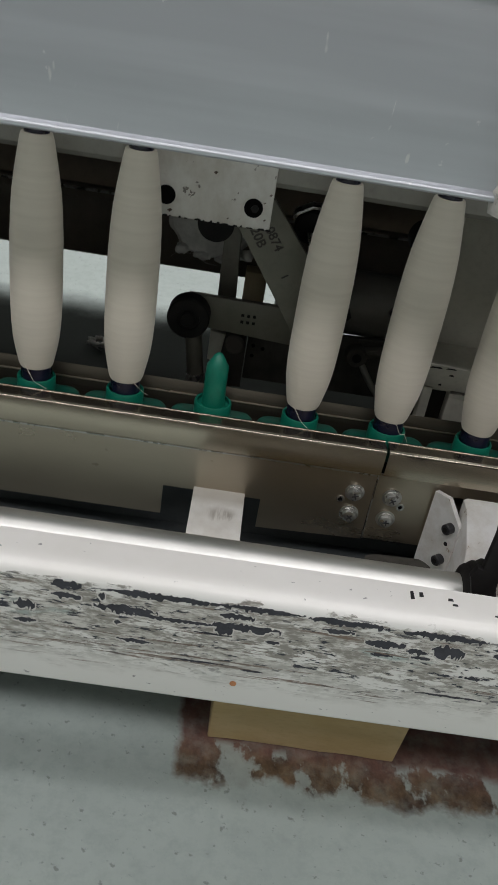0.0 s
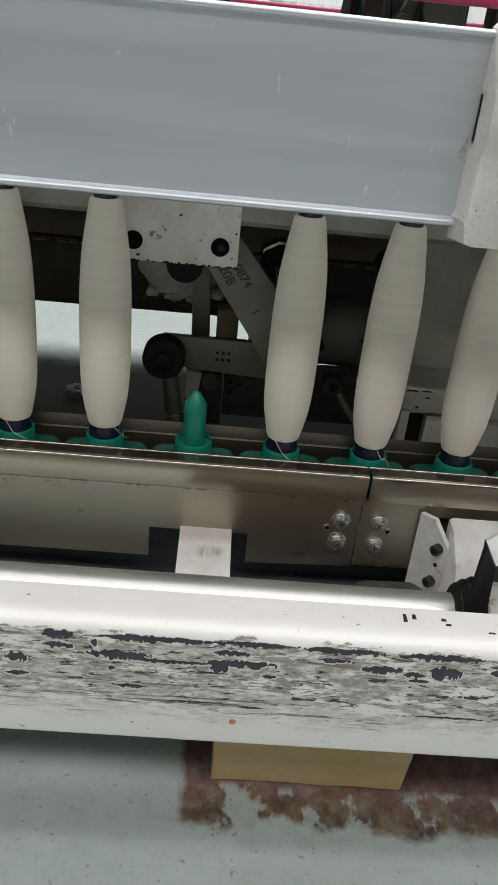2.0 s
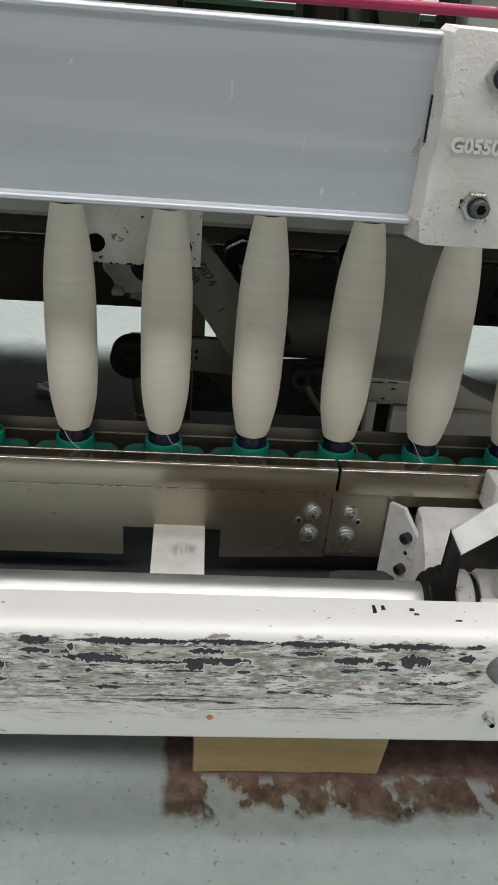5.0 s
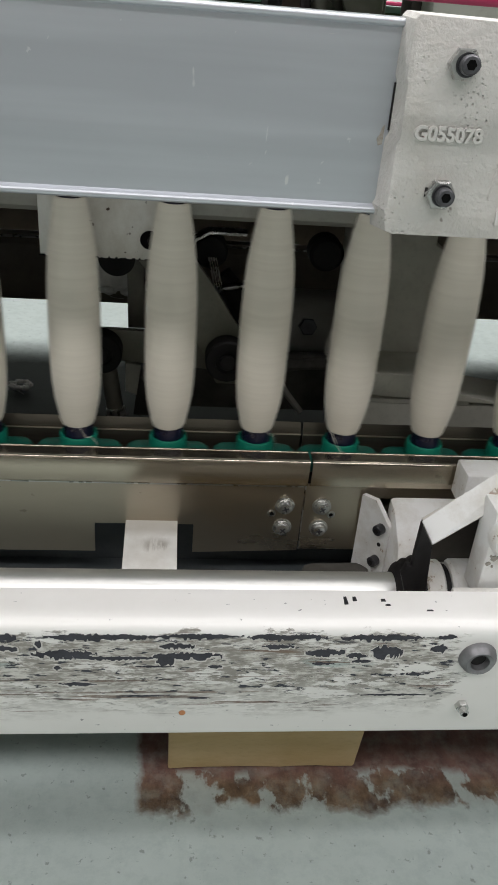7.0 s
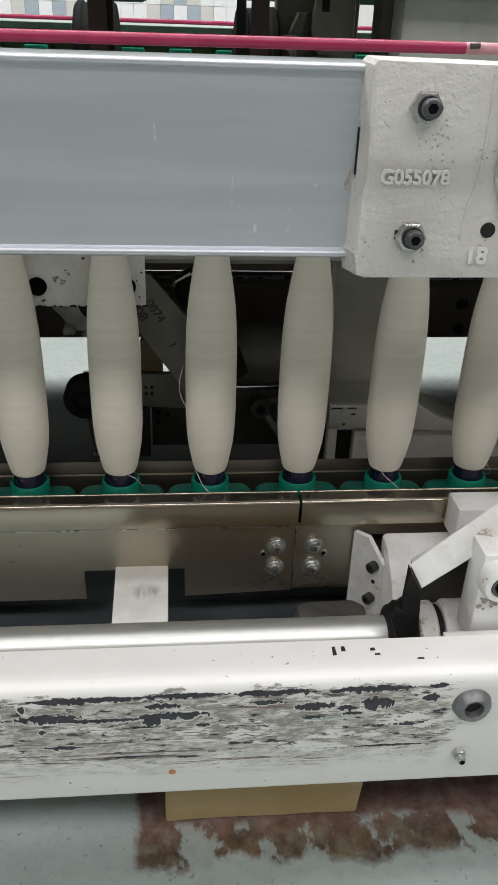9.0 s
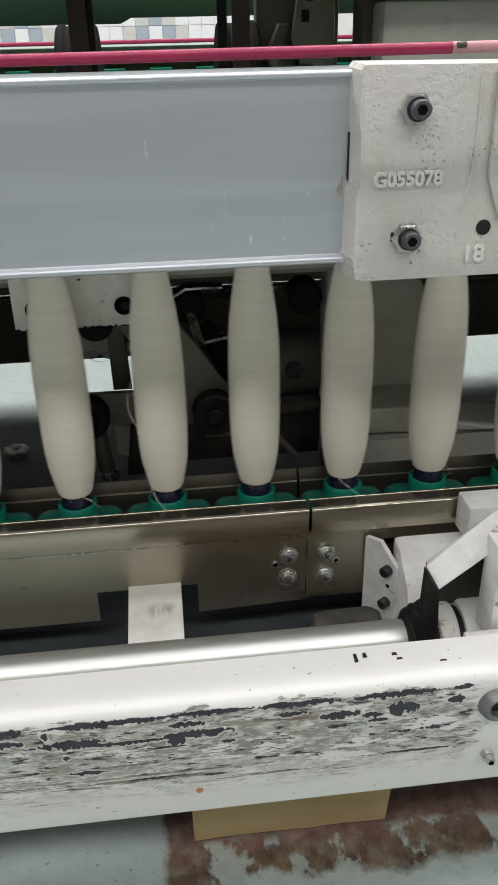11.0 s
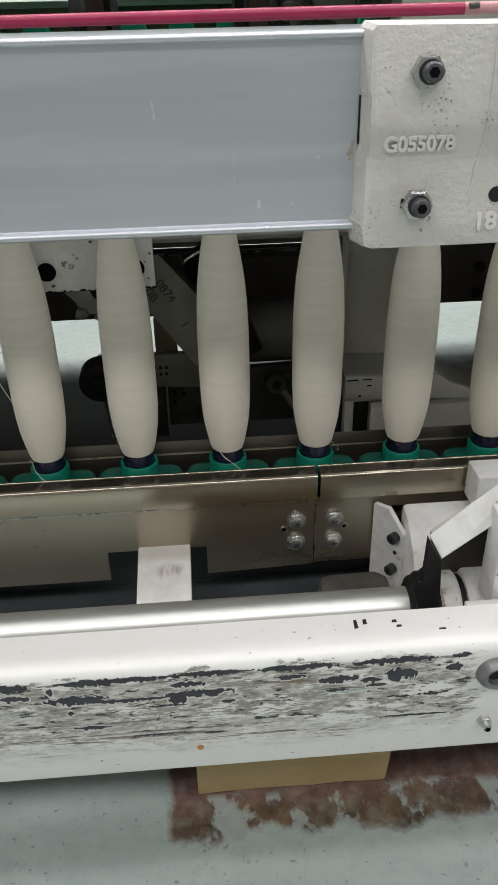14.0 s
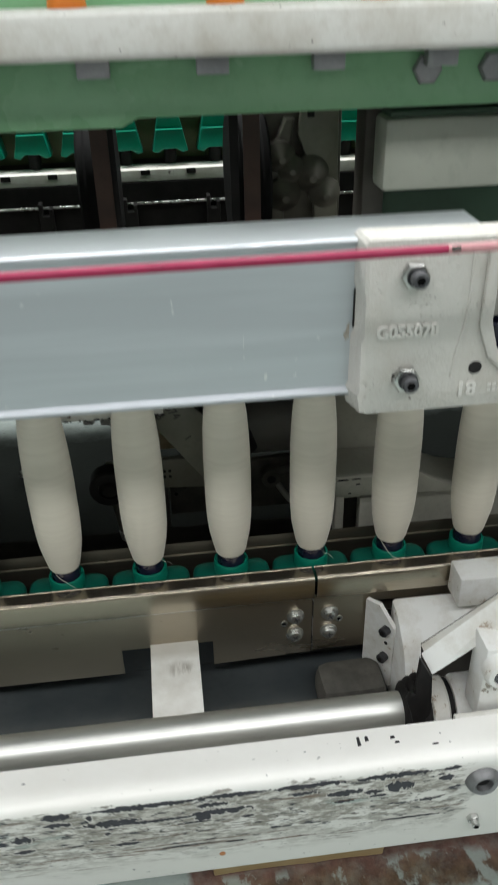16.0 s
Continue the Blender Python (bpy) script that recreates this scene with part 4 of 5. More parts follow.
for text, x, z, size in (("20B", -0.1240, 0.3060, 0.0105), ("0874", -0.1115, 0.3065, 0.0100), ("1", -0.0985, 0.2780, 0.0085)):
    letters("stamped_mark", text, size, (x, 0.0619, z), (90, 57, 0), 0.0001, DARK, da)
lv = part("lever", prism([(-0.174, 0.2150), (-0.080, 0.2090), (-0.055, 0.2090), (-0.055, 0.242), (-0.174, 0.2425)], "y", 0.0860, 0.0930, 0.0008), GREYPLATE, link, "flat steel lever with stamped marks")
for i in range(6):
    part("stamped_mark", box((-0.128 + 0.005 * (i % 3), 0.0854, 0.2230 + 0.006 * (i // 3)), (-0.1255 + 0.005 * (i % 3), 0.0860, 0.2255 + 0.006 * (i // 3))), RUBBER, lv)
for x, y, z in ((-0.1715, 0.0840, 0.2275), (-0.0670, 0.0610, 0.2350)):
    r = part("roller", lathe([(0, 0), (0.0165, 0), (0.0178, 0.0015), (0.0178, 0.016), (0.0165, 0.0175), (0.0100, 0.0175), (0.0095, 0.0150), (0, 0.0150)], 36, None, pose(x, y, z, 90, 0, 0)), RUBBER, link, "black rubber roller")
    part("roller_bolt", rod((x, y - 0.0150, z), (x, y - 0.0200, z), 0.0065, 20, 0.001), RUBBER, r)
part("tie_rod", rod((-0.1690, 0.095, 0.215), (-0.1610, 0.085, 0.168), 0.0075, 18), ARM, link)
part("rod_end", rod((-0.1612, 0.085, 0.170), (-0.1595, 0.084, 0.160), 0.0085, 18, 0.001), ZINC, link)
part("clevis", prism([(-0.153, 0.178), (-0.143, 0.174), (-0.139, 0.204), (-0.153, 0.206)], "y", 0.100, 0.108, 0.001), CREAM, link)
part("dark_knob", rod((-0.1305, 0.104, 0.2000), (-0.1305, 0.088, 0.2000), 0.0092, 24, 0.002), DARK, link, "dark greasy knob")
part("gusset", prism([(-0.146, 0.150), (-0.120, 0.150), (-0.120, 0.212), (-0.140, 0.212)], "y", 0.1085, 0.1130), DARK, link, "dark greasy gusset")
part("cross_bar", rod((-0.159, 0.13, 0.3030), (-0.159, 0.090, 0.3030), 0.0150, 28), RUBBER, link, "black round cross bar")
part("down_link", prism([(-0.152, 0.300), (-0.138, 0.300), (-0.135, 0.235), (-0.151, 0.235)], "y", 0.110, 0.118, 0.001), ARM, link)
part("ochre_block", box((-0.130, 0.180, 0.196), (-0.109, 0.200, 0.2360), 0.001), OCHRE, link, "pale ochre block")
band = [(-0.0985, 0.3175), (-0.0962, 0.3223), (-0.0842, 0.3290), (-0.0539, 0.3287), (-0.0539, 0.3262), (-0.0835, 0.3265), (-0.0942, 0.3205), (-0.0965, 0.3165)]
part("hook_band", prism(band, "y", 0.090, 0.106, 0.0004), ZINC, link, "bright bent steel band")
for i in range(4):
    part("spring_wire", rod((-0.0840 + 0.0020 * i, 0.096, 0.3060), (-0.0775 + 0.0020 * i, 0.097, 0.2790), 0.0008, 8), ZINC, link)
part("band_flange", prism([(-0.0775, 0.2770), (-0.0700, 0.2810), (-0.0500, 0.2850), (-0.0500, 0.2825), (-0.0690, 0.2785), (-0.0745, 0.2755)], "y", 0.094, 0.106, 0.0004), ZINC, link)
part("black_knuckle", rod((-0.0820, 0.120, 0.3090), (-0.0820, 0.100, 0.3090), 0.0140, 28, 0.002), RUBBER, link)
part("cross_tube", rod((-0.098, 0.166, 0.2275), (0.110, 0.166, 0.2275), 0.0305, 40, 0.002), TUBEGREY, link, "thick oily round tube")
for x in (-0.055, 0.012):
    part("tube_bolt", rod((x, 0.140, 0.232), (x, 0.128, 0.236), 0.0085, 6, 0.001), BLACKSTEEL, link)
lp = part("lower_plate", prism([(-0.119, 0.150), (0.036, 0.150), (0.036, 0.2085), (-0.002, 0.2080), (-0.119, 0.2020)], "y", 0.128, 0.136, 0.0008), DUSTY, link, "dark oily plate below the tube")
for x, z in ((-0.1130, 0.1960), (-0.1130, 0.1850), (-0.1130, 0.1745), (-0.1040, 0.1830)):
    part("plate_hole", rod((x, 0.1282, z), (x, 0.1276, z), 0.0018, 12), VOID, lp)
part("black_sleeve", wire([(-0.0720, 0.118, 0.2840), (-0.0600, 0.116, 0.2700), (-0.0500, 0.114, 0.2520), (-0.0420, 0.112, 0.2300)], 0.0105, 16), RUBBER, link, "black rubber sleeve")
part("black_cap", rod((0.0180, 0.135, 0.3080), (0.0180, 0.112, 0.3080), 0.0150, 28, 0.003), RUBBER, link, "black round cap")
part("foot_arm", wire([(-0.018, 0.112, 0.1990), (-0.004, 0.112, 0.2040), (0.014, 0.113, 0.2060), (0.037, 0.114, 0.2060)], 0.0055, 10), DUSTY, link)
fe = part("foot_eye", rod((-0.020, 0.118, 0.1985), (-0.020, 0.104, 0.1985), 0.0095, 24, 0.001), DUSTY, link)
part("eye_hole", rod((-0.020, 0.1042, 0.1985), (-0.020, 0.1034, 0.1985), 0.0042, 16), RUBBER, fe)
part("foot_leg", wire([(-0.014, 0.106, 0.192), (-0.0055, 0.101, 0.180), (0.0010, 0.099, 0.1725), (0.0080, 0.098, 0.1640)], 0.0030, 10), RAILGREY, link)


def lint(name, place, label, material, blobs, seed, fibres):
    """Puffs of cotton: small uneven lumps with loose fibres."""
    rnd = random.Random(seed)
    bm = bmesh.new()
    for x, y, z, r, flat in blobs:
        made = bmesh.ops.create_icosphere(bm, subdivisions=3, radius=1.0)["verts"]
        off = Vector((rnd.uniform(0, 9), rnd.uniform(0, 9), rnd.uniform(0, 9)))
        for v in made:
            n = v.co.normalized()
            k = r * (0.9 + 0.40 * noise.noise(n * 1.8 + off) + 0.10 * noise.noise(n * 5 + off))
            v.co = Vector((x + n.x * k, y + n.y * k * 0.7, z + n.z * k * flat))
        for k in range(fibres):
            p = Vector((x, y, z)) + Vector((rnd.uniform(-1, 1), rnd.uniform(-0.6, 0.2), rnd.uniform(-flat, flat))) * r
            d = Vector((rnd.uniform(-1, 1), rnd.uniform(-0.5, 0.2), rnd.uniform(-flat, flat))) * r
            q = Vector((rnd.uniform(-1, 1), rnd.uniform(-0.5, 0.2), rnd.uniform(-flat, flat))) * r * 0.6
            wire([p, p + d * 0.5, p + d * 0.8 + q * 0.5, p + d + q], 0.00016, 4, bm)
    low = min(v.co.z for v in bm.verts)
    for v in bm.verts:
        v.co.z -= low
    ob = thing(name, bm, material, label, "lint")
    ob.data.set_sharp_from_angle(angle=math.pi)
    ob.location = place
    return ob


ring = [(0.0115 * math.cos(a), 0.0105 * math.sin(a), 0.0, 0.0066, 0.55) for a in (0.0, 0.9, 1.8, 2.7, 3.6, 4.5, 5.4)]
lint("lint_tuft", (-0.318, 0.452, 0.0), "pale ring of lint on the floor under the frame", COTTON, ring, 3, 1)
felt = lathe([(0, -0.004), (0.036, -0.004), (0.0395, 0.0), (0.036, 0.004), (0, 0.0065)], 48, None, pose(0, 0, 0, 90, 0, 0))
for v in felt.verts:
    n = noise.noise(v.co * 60)
    v.co += Vector((v.co.x * 0.10, -0.0035, v.co.z * 0.10)) * n
part("felted_disc", felt, FELT, link, "disc matted with grey cotton dust").location = (-0.163, 0.1345, 0.2975)
wisps = [(-0.030, 0.0, 0.004, 0.007, 0.8), (-0.012, 0.002, 0.000, 0.009, 0.5), (0.008, 0.0, 0.000, 0.009, 0.5), (0.026, 0.002, 0.005, 0.008, 0.7)]
lint("lint_tuft", (-0.158, 0.1300, 0.2560), "grey cotton lint matted on the disc behind the linkage", FELT, wisps, 8, 2)

# pillar of the frame
pil = base("frame_pillar", (0, 0, 0), "off-white cast frame pillar with a flared foot and a square window", "pillar")
part("column", prism([(0.038, 0.200), (0.124, 0.200), (0.121, 0.225), (0.122, 0.310), (0.119, 0.319), (0.112, 0.3225), (0.110, 0.42), (0.038, 0.42)], "y", 0.110, 0.150, 0.003), CREAM, pil)
part("column_flange", box((0.0335, 0.1000, 0.2260), (0.0395, 0.1098, 0.420), 0.002), CREAM, pil)
fl = part("foot_ledge", prism([(0.033, 0.2040), (0.210, 0.1960), (0.170, 0.2010), (0.145, 0.2060), (0.126, 0.2140), (0.112, 0.2240), (0.062, 0.2240), (0.033, 0.2255)], "y", 0.0575, 0.109, 0.0015), CREAM, pil, "chipped white foot ledge")
for x, z, w, h in ((0.0395, 0.2225, 0.0055, 0.0008), (0.0520, 0.2228, 0.0045, 0.0006), (0.0535, 0.2170, 0.0022, 0.0008), (0.0460, 0.2075, 0.0014, 0.0010)):
    part("paint_chip", prism([(x - w, z - h), (x - w * 0.3, z - h * 0.6), (x + w, z - h * 0.8), (x + w * 0.6, z + h), (x - w * 0.8, z + h * 0.7)], "y", 0.0571, 0.0576), RUBBER, fl)
fw = bmesh.new()
box((0.0335, 0.0582, 0.06), (0.0415, 0.070, 0.2034), 0.0010, 2, fw)
box((0.0565, 0.0582, 0.06), (0.300, 0.070, 0.1958), 0.0010, 2, fw)
box((0.0565, 0.0582, 0.1960), (0.150, 0.070, 0.2000), 0.0, 2, fw)
box((0.0416, 0.0590, 0.2015), (0.0564, 0.070, 0.2036), 0.0, 2, fw)
part("foot_web", fw, CREAM, pil)
part("web_back", box((0.0300, 0.085, 0.06), (0.070, 0.092, 0.2035)), DARK, pil, "dark hollow behind the window")

# ---- far side of the frame ----
ft = base("far_trough", (0, 0, 0), "dark back of the opposite conveyor trough", "conveyor trough")
part("back_sheet", box((XL, 0.520, 0.107), (XR, 0.530, 0.185), 0.001), BROWNPANEL, ft)
for x, z in ((0.311, 0.159), (0.311, 0.121)):
    part("bolt_head", hexagon((x, 0.520, z), (0, -1, 0), 0.0085, 0.005), BLACKSTEEL, ft)
part("top_fold", box((XL, 0.5160, 0.1852), (XR, 0.532, 0.2000), 0.001), BROWNPANEL, ft)
thing("inner_cover", box((XL, 0.180, 0.3300), (XR, 0.470, 0.3360)), DARK, "dark cover plate inside the frame", "cover plate")
thing("far_edge_strip", box((XL, 0.5085, 0.1962), (XR, 0.5158, 0.1980)), ZINC, "thin bright steel edge strip", "strip")
rc = base("rear_cover", (0, 0, 0), "dark brown inner panel of the opposite side", "panel")
part("panel", box((XL, 0.560, 0.192), (XR, 0.575, 0.4890)), BROWNPANEL, rc)
thing("inner_web", box((XL, 0.1800, 0.3362), (XR, 0.1860, 0.4220)), DARK, "dark upright web inside the frame", "web plate")
# added plate that holds light back from the linkage and the floor behind
thing("deck_light_block", box((XL, 0.0615, 0.3960), (XR, 0.1795, 0.4000)), DARK, "unseen dark plate over the linkage, added to block light", "deck plate")
fc = base("far_channel", (0, 0, 0), "black channel with stepped lugs along the spindle rail", "channel")
part("channel", prism([(0.40, 0.345), (0.46, 0.345), (0.46, 0.405), (0.452, 0.405), (0.452, 0.353), (0.408, 0.353), (0.408, 0.392), (0.40, 0.392)], "x", XL, XR), RUBBER, fc)
for i in range(-4, 6):
    part("lug", prism([(-0.1460 + 0.0945 * i, 0.3460), (-0.1310 + 0.0945 * i, 0.3460), (-0.1310 + 0.0945 * i, 0.3960), (-0.1350 + 0.0945 * i, 0.3960), (-0.1350 + 0.0945 * i, 0.3880), (-0.1420 + 0.0945 * i, 0.3880), (-0.1420 + 0.0945 * i, 0.4020), (-0.1460 + 0.0945 * i, 0.4020)], "y", 0.385, 0.3995, 0.001), RUBBER, fc)
part("edge_wire", rod((XL, 0.3985, 0.3945), (XR, 0.3985, 0.3945), 0.0014, 10), ZINC, fc, "bright steel edge wire")
sr = base("spindle_rail", (0, 0, 0), "white spindle rail strip with dark slots", "rail")
part("rail_strip", box((XL, 0.455, 0.4055), (XR, 0.490, 0.4190), 0.001), WHITE, sr)
for i in range(-9, 14):
    part("slot", box((-0.0700 + 0.0545 * i, 0.4535, 0.4130), (-0.0590 + 0.0545 * i, 0.4548, 0.4188)), RUBBER, sr)
OLIVE = mottled("olive_grime", (0.10, 0.11, 0.05), (0.16, 0.17, 0.09), 14, 0.5)
fb = base("far_back_panel", (0, 0, 0), "olive back panels behind the green holders", "panel")
for i in range(-8, 8):
    part("panel", box((-0.0410 + 0.5 * i, 0.515, 0.4195), (0.4570 + 0.5 * i, 0.523, 0.489), 0.001), OLIVE, fb)
thing("far_ledge", box((XL, 0.495, 0.4895), (XR, 0.655, 0.4965), 0.001), mottled("grey_green_paint", (0.30, 0.37, 0.33), (0.36, 0.43, 0.39), 14, 0.4), "grey-green ledge on the opposite side", "ledge")
thing("far_pink_tube", rod((XL, 0.640, 0.4992), (XR, 0.640, 0.4992), 0.0026, 14), PINK, "thin pink tube on the opposite side", "tube")


def holder():
    h = base("bobbin_holder", (0, 0, 0), "green plastic bobbin holder with a flared lower edge", "holder", "green holders")
    top = [(-0.0125, 0.4805), (0.0125, 0.4805), (0.0158, 0.4674), (-0.0158, 0.4674)]
    part("upper_shell", prism(top, "y", 0.462, 0.488, 0.0015), HOLDER, h)
    low = [(-0.0160, 0.4670), (0.0160, 0.4670), (0.0190, 0.4520), (0.0215, 0.4420), (0.0150, 0.4400), (0.0080, 0.4445), (-0.0080, 0.4445), (-0.0150, 0.4400), (-0.0215, 0.4420), (-0.0190, 0.4520)]
    part("lower_shell", prism(low, "y", 0.455, 0.488, 0.0015), HOLDER, h)
    part("spindle_tip", rod((0, 0.470, 0.4236), (0, 0.470, 0.4450), 0.0075, 16, 0.001), RUBBER, h)
    return h


first = holder()
first.location = (-0.087 - 0.0545 * 8, 0.020, -0.0070)
for i in range(-7, 11):
    copy_thing(first, pose(-0.087 + 0.0545 * i, 0.020, -0.0070))


def tape_drive(x, drum, edge):
    d = base("tape_drive", (x, 0.0, 0.0), "brown drive tape running over a black pulley", "tape drive", "tape drives")
    part("pulley", lathe([(0, -0.016), (0.054, -0.016), (0.056, -0.014), (0.056, -0.010), (0.0545, -0.008), (0.0545, 0.008), (0.056, 0.010), (0.056, 0.014), (0.054, 0.016), (0, 0.016)], 48, None, pose(drum, 0.200, 0.4620, 0, 90, 0)), JET, d, "black flanged pulley")
    part("tape", prism([(-0.0068, 0.36), (0.0068, 0.36), (0.0060, 0.60), (-0.0072, 0.60)], "y", 0.1250, 0.1265), BROWN, d, "brown woven tape")
    part("tape_return", prism([(edge - 0.0032, 0.36), (edge + 0.0032, 0.36), (edge + 0.0030, 0.60), (edge - 0.0045, 0.60)], "y", 0.1290, 0.1305), RUBBER, d, "black return run of the tape")
    return d


tape_drive(-0.149, -0.007, 0.0078)
tape_drive(-0.0304, 0.0035, -0.0135)

rng = random.Random(4)
gc = base("gear_case", (0, 0, 0), "dark grimy cast brackets and levers", "gear case")
part("case_wall", box((-0.0125, 0.186, 0.36), (0.056, 0.200, 0.60), 0.003), ARM, gc)
tp = part("tapered_plate", prism([(0.0195, 0.5400), (0.0220, 0.60), (0.0480, 0.60), (0.0503, 0.42), (0.0300, 0.42), (0.0270, 0.4700), (0.0139, 0.5030)], "y", 0.168, 0.176, 0.002), GREYPLATE, gc, "grey cast plate with two square holes")
for x, z in ((0.0281, 0.5343), (0.0248, 0.5200), (0.0300, 0.5500)):
    part("square_hole", box((x - 0.0030, 0.1672, z - 0.0042), (x + 0.0030, 0.1681, z + 0.0042), 0.0), RUBBER, tp)
for x, z, r in ((-0.0010, 0.4880, 0.0130), (0.0080, 0.4780, 0.0120), (0.0260, 0.4720, 0.0160), (0.0380, 0.4560, 0.0140), (0.0020, 0.4560, 0.0150)):
    part("lobe", rod((x, 0.186, z), (x, 0.156, z - 0.004), r, 28, r * 0.8), ARM, gc)
part("rib", prism([(-0.0110, 0.40), (0.0010, 0.40), (0.0040, 0.470), (0.0120, 0.515), (0.0040, 0.515), (-0.0110, 0.480)], "y", 0.170, 0.186, 0.003), ARM, gc)
part("post", box((0.054, 0.10, 0.36), (0.072, 0.13, 0.60), 0.002), DARK, gc)
thing("side_frame", box((0.074, 0.115, 0.36), (0.40, 0.135, 0.62), 0.002), DARKGREEN, "dark green side frame plate", "frame plate")
tb = base("terminal_box", (0, 0, 0), "milky plastic terminal box under the green beam", "box")
part("box_shell", box((0.0620, 0.072, 0.4750), (0.158, 0.1145, 0.5275), 0.004), MILKY, tb)
part("box_rim", box((0.0660, 0.0740, 0.5277), (0.1560, 0.1145, 0.5330), 0.0015), DARKGREEN, tb)

# the drafting body of the frame, above the view; sized to hold back lamp light
thing("frame_body", box((XL, 0.060, 0.640), (XR, 0.180, 0.80), 0.01), MINT, "unseen green body of the spinning frame, sized to shade the parts below", "machine body", kind="structure")

# ---- upper green beam and white rail ----
def green_beam(y0, y1, low, name, label, material):
    ub = base(name, (0, 0, 0), label, "beam", "green beams")
    part("beam_web", prism([(XL, low), (-0.128, low), (-0.116, low + 0.0055), (XR, low + 0.0055), (XR, 0.580), (XL, 0.580)], "y", y0, y1, 0.002), material, ub)
    part("beam_flange", box((XL, y0, 0.5805), (XR, y1 + 0.012, 0.6395)), material, ub)
    return ub


ub = green_beam(0.046, 0.056, 0.5335, "spindle_beam", "glossy green upper beam with grey bolt heads", MINT)
for x in (0.0800, 0.1260):
    part("bolt_head", hexagon((x, 0.046, 0.5630), (0, -1, 0), 0.0100, 0.006), CLIP, ub)
# darker green than the near beam: its shade is painted in
green_beam(0.444, 0.454, 0.5190, "far_spindle_beam", "green beam on the opposite side, its shade put into the colour", DARKGREEN)
ur = base("upper_rail", (0, 0, 0), "white painted upper rail with grey clips", "rail")
part("rail_body", box((XL, 0.0100, 0.5775), (XR, 0.0455, 0.6060), 0.005, 3), WHITE, ur)
for x in (-0.222, -0.142, -0.066, 0.010, 0.086, 0.162):
    part("clip", box((x - 0.0105, 0.0300, 0.5660), (x + 0.0105, 0.0395, 0.5774), 0.001), CLIP, ur, "grey metal clip")
for x in (-0.250, -0.153, -0.057, 0.040):
    part("knob", lathe([(0, 0.6062), (0.0120, 0.6062), (0.011, 0.613), (0.006, 0.618), (0, 0.618)], 20, None, pose(x, 0.028, 0)), ORANGE, ur, "orange plastic knob")

# ---- bobbins on their peg trays ----
PITCH, FIRST, LAST, EMPTY = 0.07, -6, 13, -2


def peg_tray():
    t = base("peg_tray", (0, 0, 0), "green plastic peg tray linked into the conveyor", "peg tray", "peg trays")
    link_shape = arc(0.0225, 0.000, 0.0110, -90, 0, 5) + arc(0.0225, 0.008, 0.0110, 0, 90, 5) + arc(-0.0225, 0.008, 0.0110, 90, 180, 5) + arc(-0.0225, 0.000, 0.0110, 180, 270, 5)
    part("link_plate", prism(link_shape, "z", 0.1580, 0.1712, 0.0050, None, 3), GREEN, t)
    peg = lathe([(0.0142, 0.1716), (0.0148, 0.1725), (0.0148, 0.1825), (0.0142, 0.1838), (0.0128, 0.1838), (0.0124, 0.1812), (0.0090, 0.1812), (0.0088, 0.2050), (0.0086, 0.2150), (0.0056, 0.2200), (0.0030, 0.2246), (0.0014, 0.2256), (0, 0.2258)], 32, None, pose(0, 0.0040, 0))
    part("peg", peg, GREENRIM, t)
    part("drag_chain", box((-0.0349, -0.0045, 0.1345), (0.0349, 0.0125, 0.1579), 0.001), RUBBER, t)
    return t


def bobbin():
    b = base("bobbin", (0, 0.0040, 0.1865), "full cotton bobbin on a navy tube standing on a green peg", "bobbin", "full bobbins")
    tube = [(0.0090, 0), (0.0115, 0), (0.0117, 0.001), (0.0115, 0.0150), (0.0100, 0.022), (0.0085, 0.19), (0.0095, 0.192), (0.0095, 0.206), (0.0085, 0.2075), (0.0060, 0.2075), (0.0060, 0.190), (0.0088, 0.020), (0.0090, 0)]
    part("tube", lathe(tube, 32), NAVY, b)
    cone = [(0.0098, 0.0120), (0.0124, 0.0125), (0.0133, 0.0148), (0.0156, 0.026), (0.0173, 0.036), (0.0183, 0.048), (0.0188, 0.062), (0.0189, 0.090), (0.0187, 0.112), (0.0180, 0.130), (0.0169, 0.145), (0.0152, 0.158), (0.0133, 0.170), (0.0114, 0.1810), (0.0105, 0.1840), (0.0086, 0.1845)]
    fine = []
    for (r0, z0), (r1, z1) in zip(cone, cone[1:]):
        n = max(1, int((z1 - z0) / 0.004))
        for k in range(n):
            s = k / n
            fine.append((r0 + (r1 - r0) * s, z0 + (z1 - z0) * s))
    fine.append(cone[-1])
    fine = [(r + (0.00002 * math.sin(i * 2.7) if 0.02 < z < 0.18 else 0), z) for i, (r, z) in enumerate(fine)]
    part("yarn", lathe(fine, 48), YARN, b)
    return b


def loose_end(parent, seed):
    rnd = random.Random(seed)
    a = rnd.uniform(-2.6, -0.5)
    pts = []
    for k in range(5):
        r = 0.0135 + 0.0012 * k + rnd.uniform(0, 0.002)
        pts.append((r * math.cos(a + 0.25 * k), r * math.sin(a + 0.25 * k), 0.016 - 0.0040 * k + rnd.uniform(-0.002, 0.002)))
    part("loose_end", wire(pts, 0.00020, 5), YARN, parent)


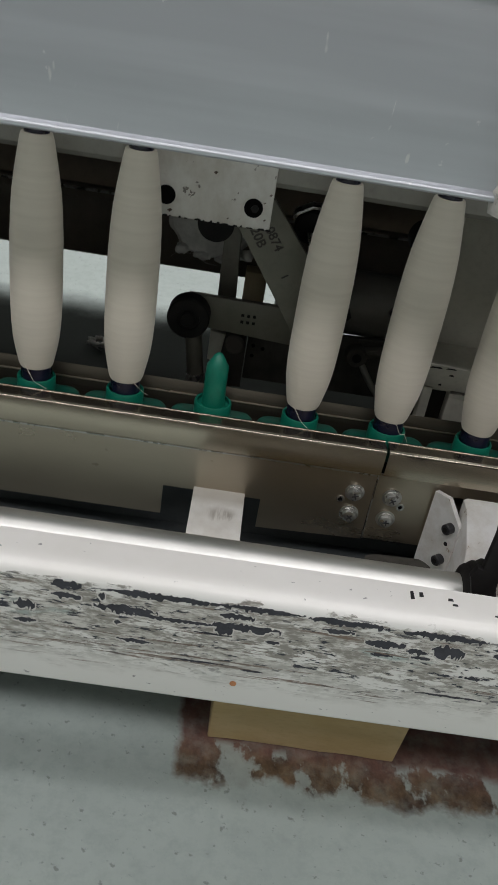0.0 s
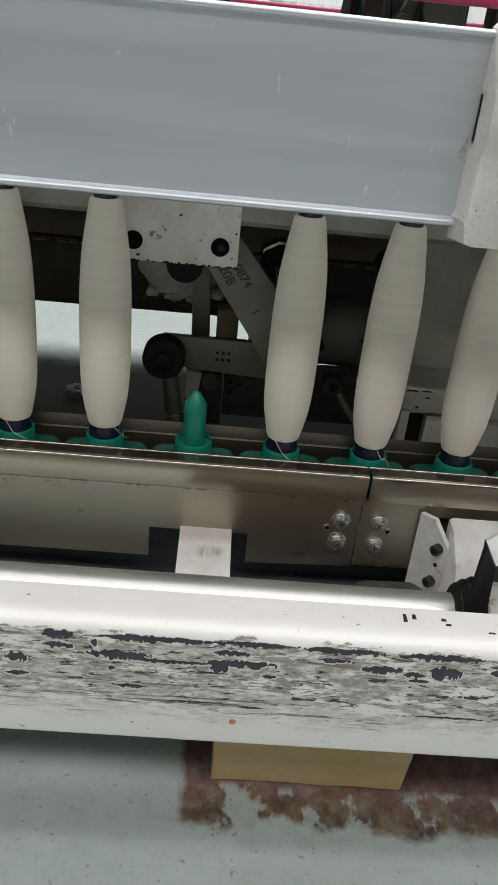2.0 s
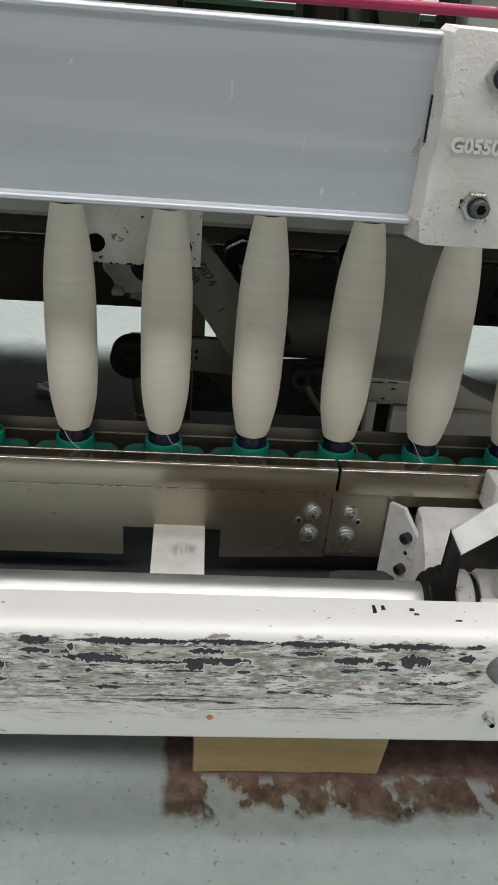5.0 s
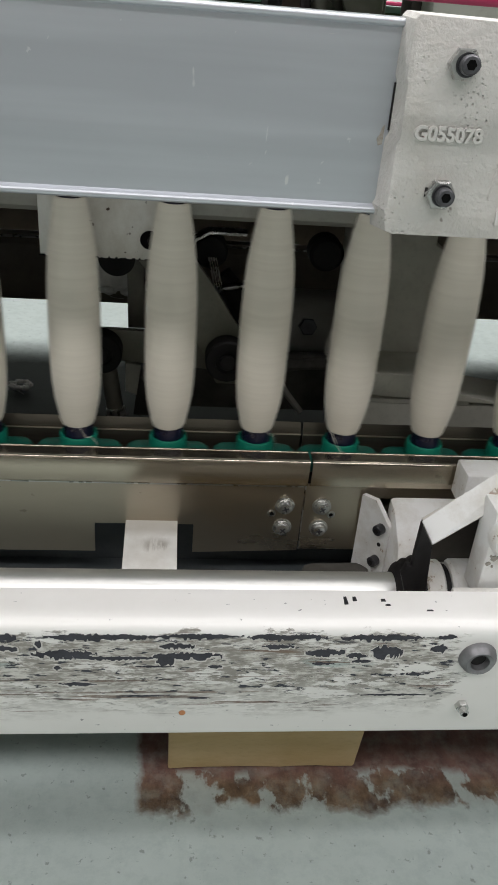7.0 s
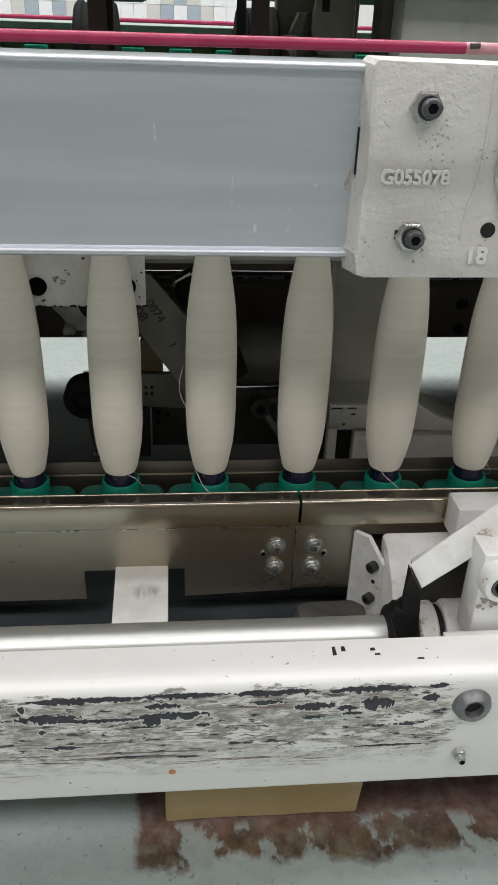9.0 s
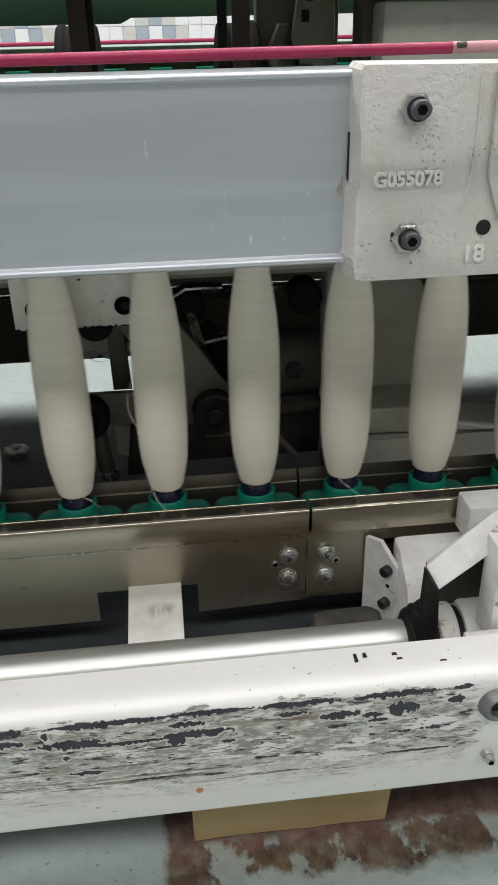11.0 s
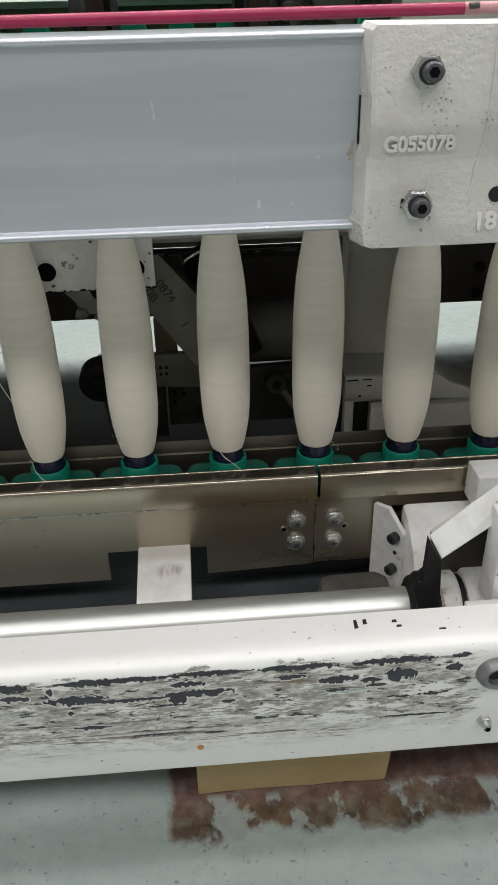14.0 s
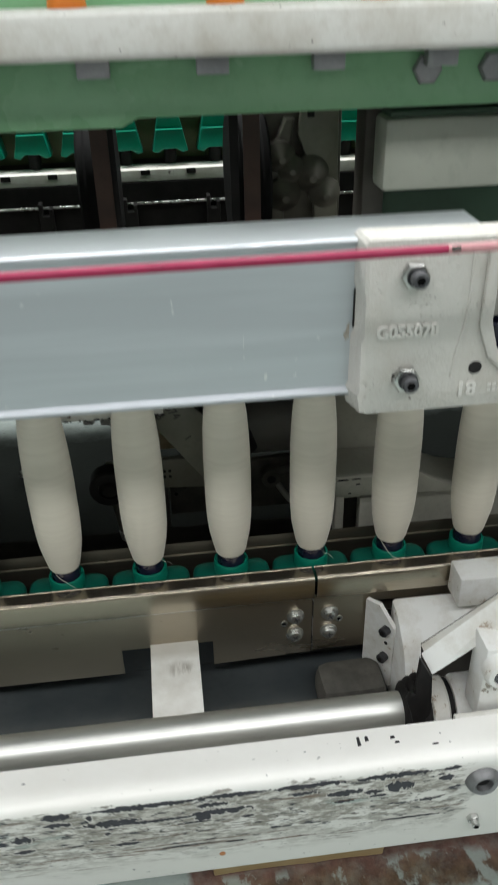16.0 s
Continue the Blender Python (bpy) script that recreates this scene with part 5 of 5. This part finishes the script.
trays, bobbins = [], []
tray0, bob0 = peg_tray(), bobbin()
for k in range(FIRST, LAST + 1):
    tray = tray0 if k == FIRST else copy_thing(tray0, pose(0, 0, 0))
    trays.append((tray, PITCH * k))
    if k != EMPTY:
        bob = bob0 if k == FIRST else copy_thing(bob0, pose(0, 0, 0))
        bobbins.append((bob, PITCH * k, k))
for bob, x, k in bobbins:
    if k % 3 != 1:
        loose_end(bob, k + 40)
    if k == 3:
        part("hanging_thread", wire([(-0.0178, -0.0075, 0.1040), (-0.0208, -0.0085, 0.1005), (-0.0235, -0.0090, 0.0890), (-0.0228, -0.0095, 0.0800), (-0.0195, -0.0105, 0.0720), (-0.0142, -0.0128, 0.0625)], 0.00022, 5), YARN, bob, "pale loop of thread come loose from the winding")

# ---- far tiled wall: glazed mosaic, piece by piece ----
S, Z0 = 0.046, 0.0655
tile_mesh = {m.name: mesh_of(box((0.0006, -0.004, 0.0006), (S - 0.0006, 0.0, S - 0.0006), 0.0), "tile", m, False) for m in (TILEW, TILEB, TILEG)}
for i in range(27):
    for j in range(11):
        u, k = abs((i - 8 + 5) % 10 - 5), 10 - j
        kind = TILEG if u == k % 5 + 1 else TILEB if k < 2 and u < k + 1 and (u + k) % 2 == 0 else TILEW
        ob = new("tile", tile_mesh[kind.name])
        ob.location = (-0.553 + S * (i - 8), 2.5995, Z0 + S * j)
        ob.parent = wall_far


# ---- what moves: the conveyor advances by two pitches at a time ----
# seconds and metres of travel within each advance, as the drive takes it up
ADVANCES = [
    [(2.37, 0.0), (2.50, 0.007), (2.65, 0.019), (2.87, 0.043), (3.02, 0.070), (3.17, 0.099), (3.32, 0.126), (3.42, 0.1370), (3.50, 0.1400)],
    [(6.45, 0.0), (6.55, 0.0045), (6.68, 0.0125), (6.80, 0.0217), (7.00, 0.0435), (7.15, 0.068), (7.30, 0.0965), (7.42, 0.121), (7.52, 0.1360), (7.62, 0.1400)],
    [(10.52, 0.0), (10.65, 0.007), (10.80, 0.0185), (11.00, 0.0395), (11.17, 0.069), (11.32, 0.097), (11.50, 0.1235), (11.62, 0.1365), (11.74, 0.1400)],
    [(14.37, 0.0), (14.50, 0.0075), (14.65, 0.020), (14.85, 0.044), (15.00, 0.069), (15.20, 0.1025), (15.34, 0.1270), (15.44, 0.1375), (15.52, 0.1400)],
]


def advance():
    rows, done = [(0.0, 0.0)], 0.0
    for step in ADVANCES:
        rows += [(t, done + s) for t, s in step]
        done += 0.14
    rows.append((16.0, done))
    return rows


def motions():
    way = advance()
    for ob, x in trays:
        walk(ob, [(t, pose(x - s, 0, 0.0055)) for t, s in way])
    for ob, x, k in bobbins:
        walk(ob, [(t, pose(x - s, 0.0040, 0.1865)) for t, s in way])


motions()
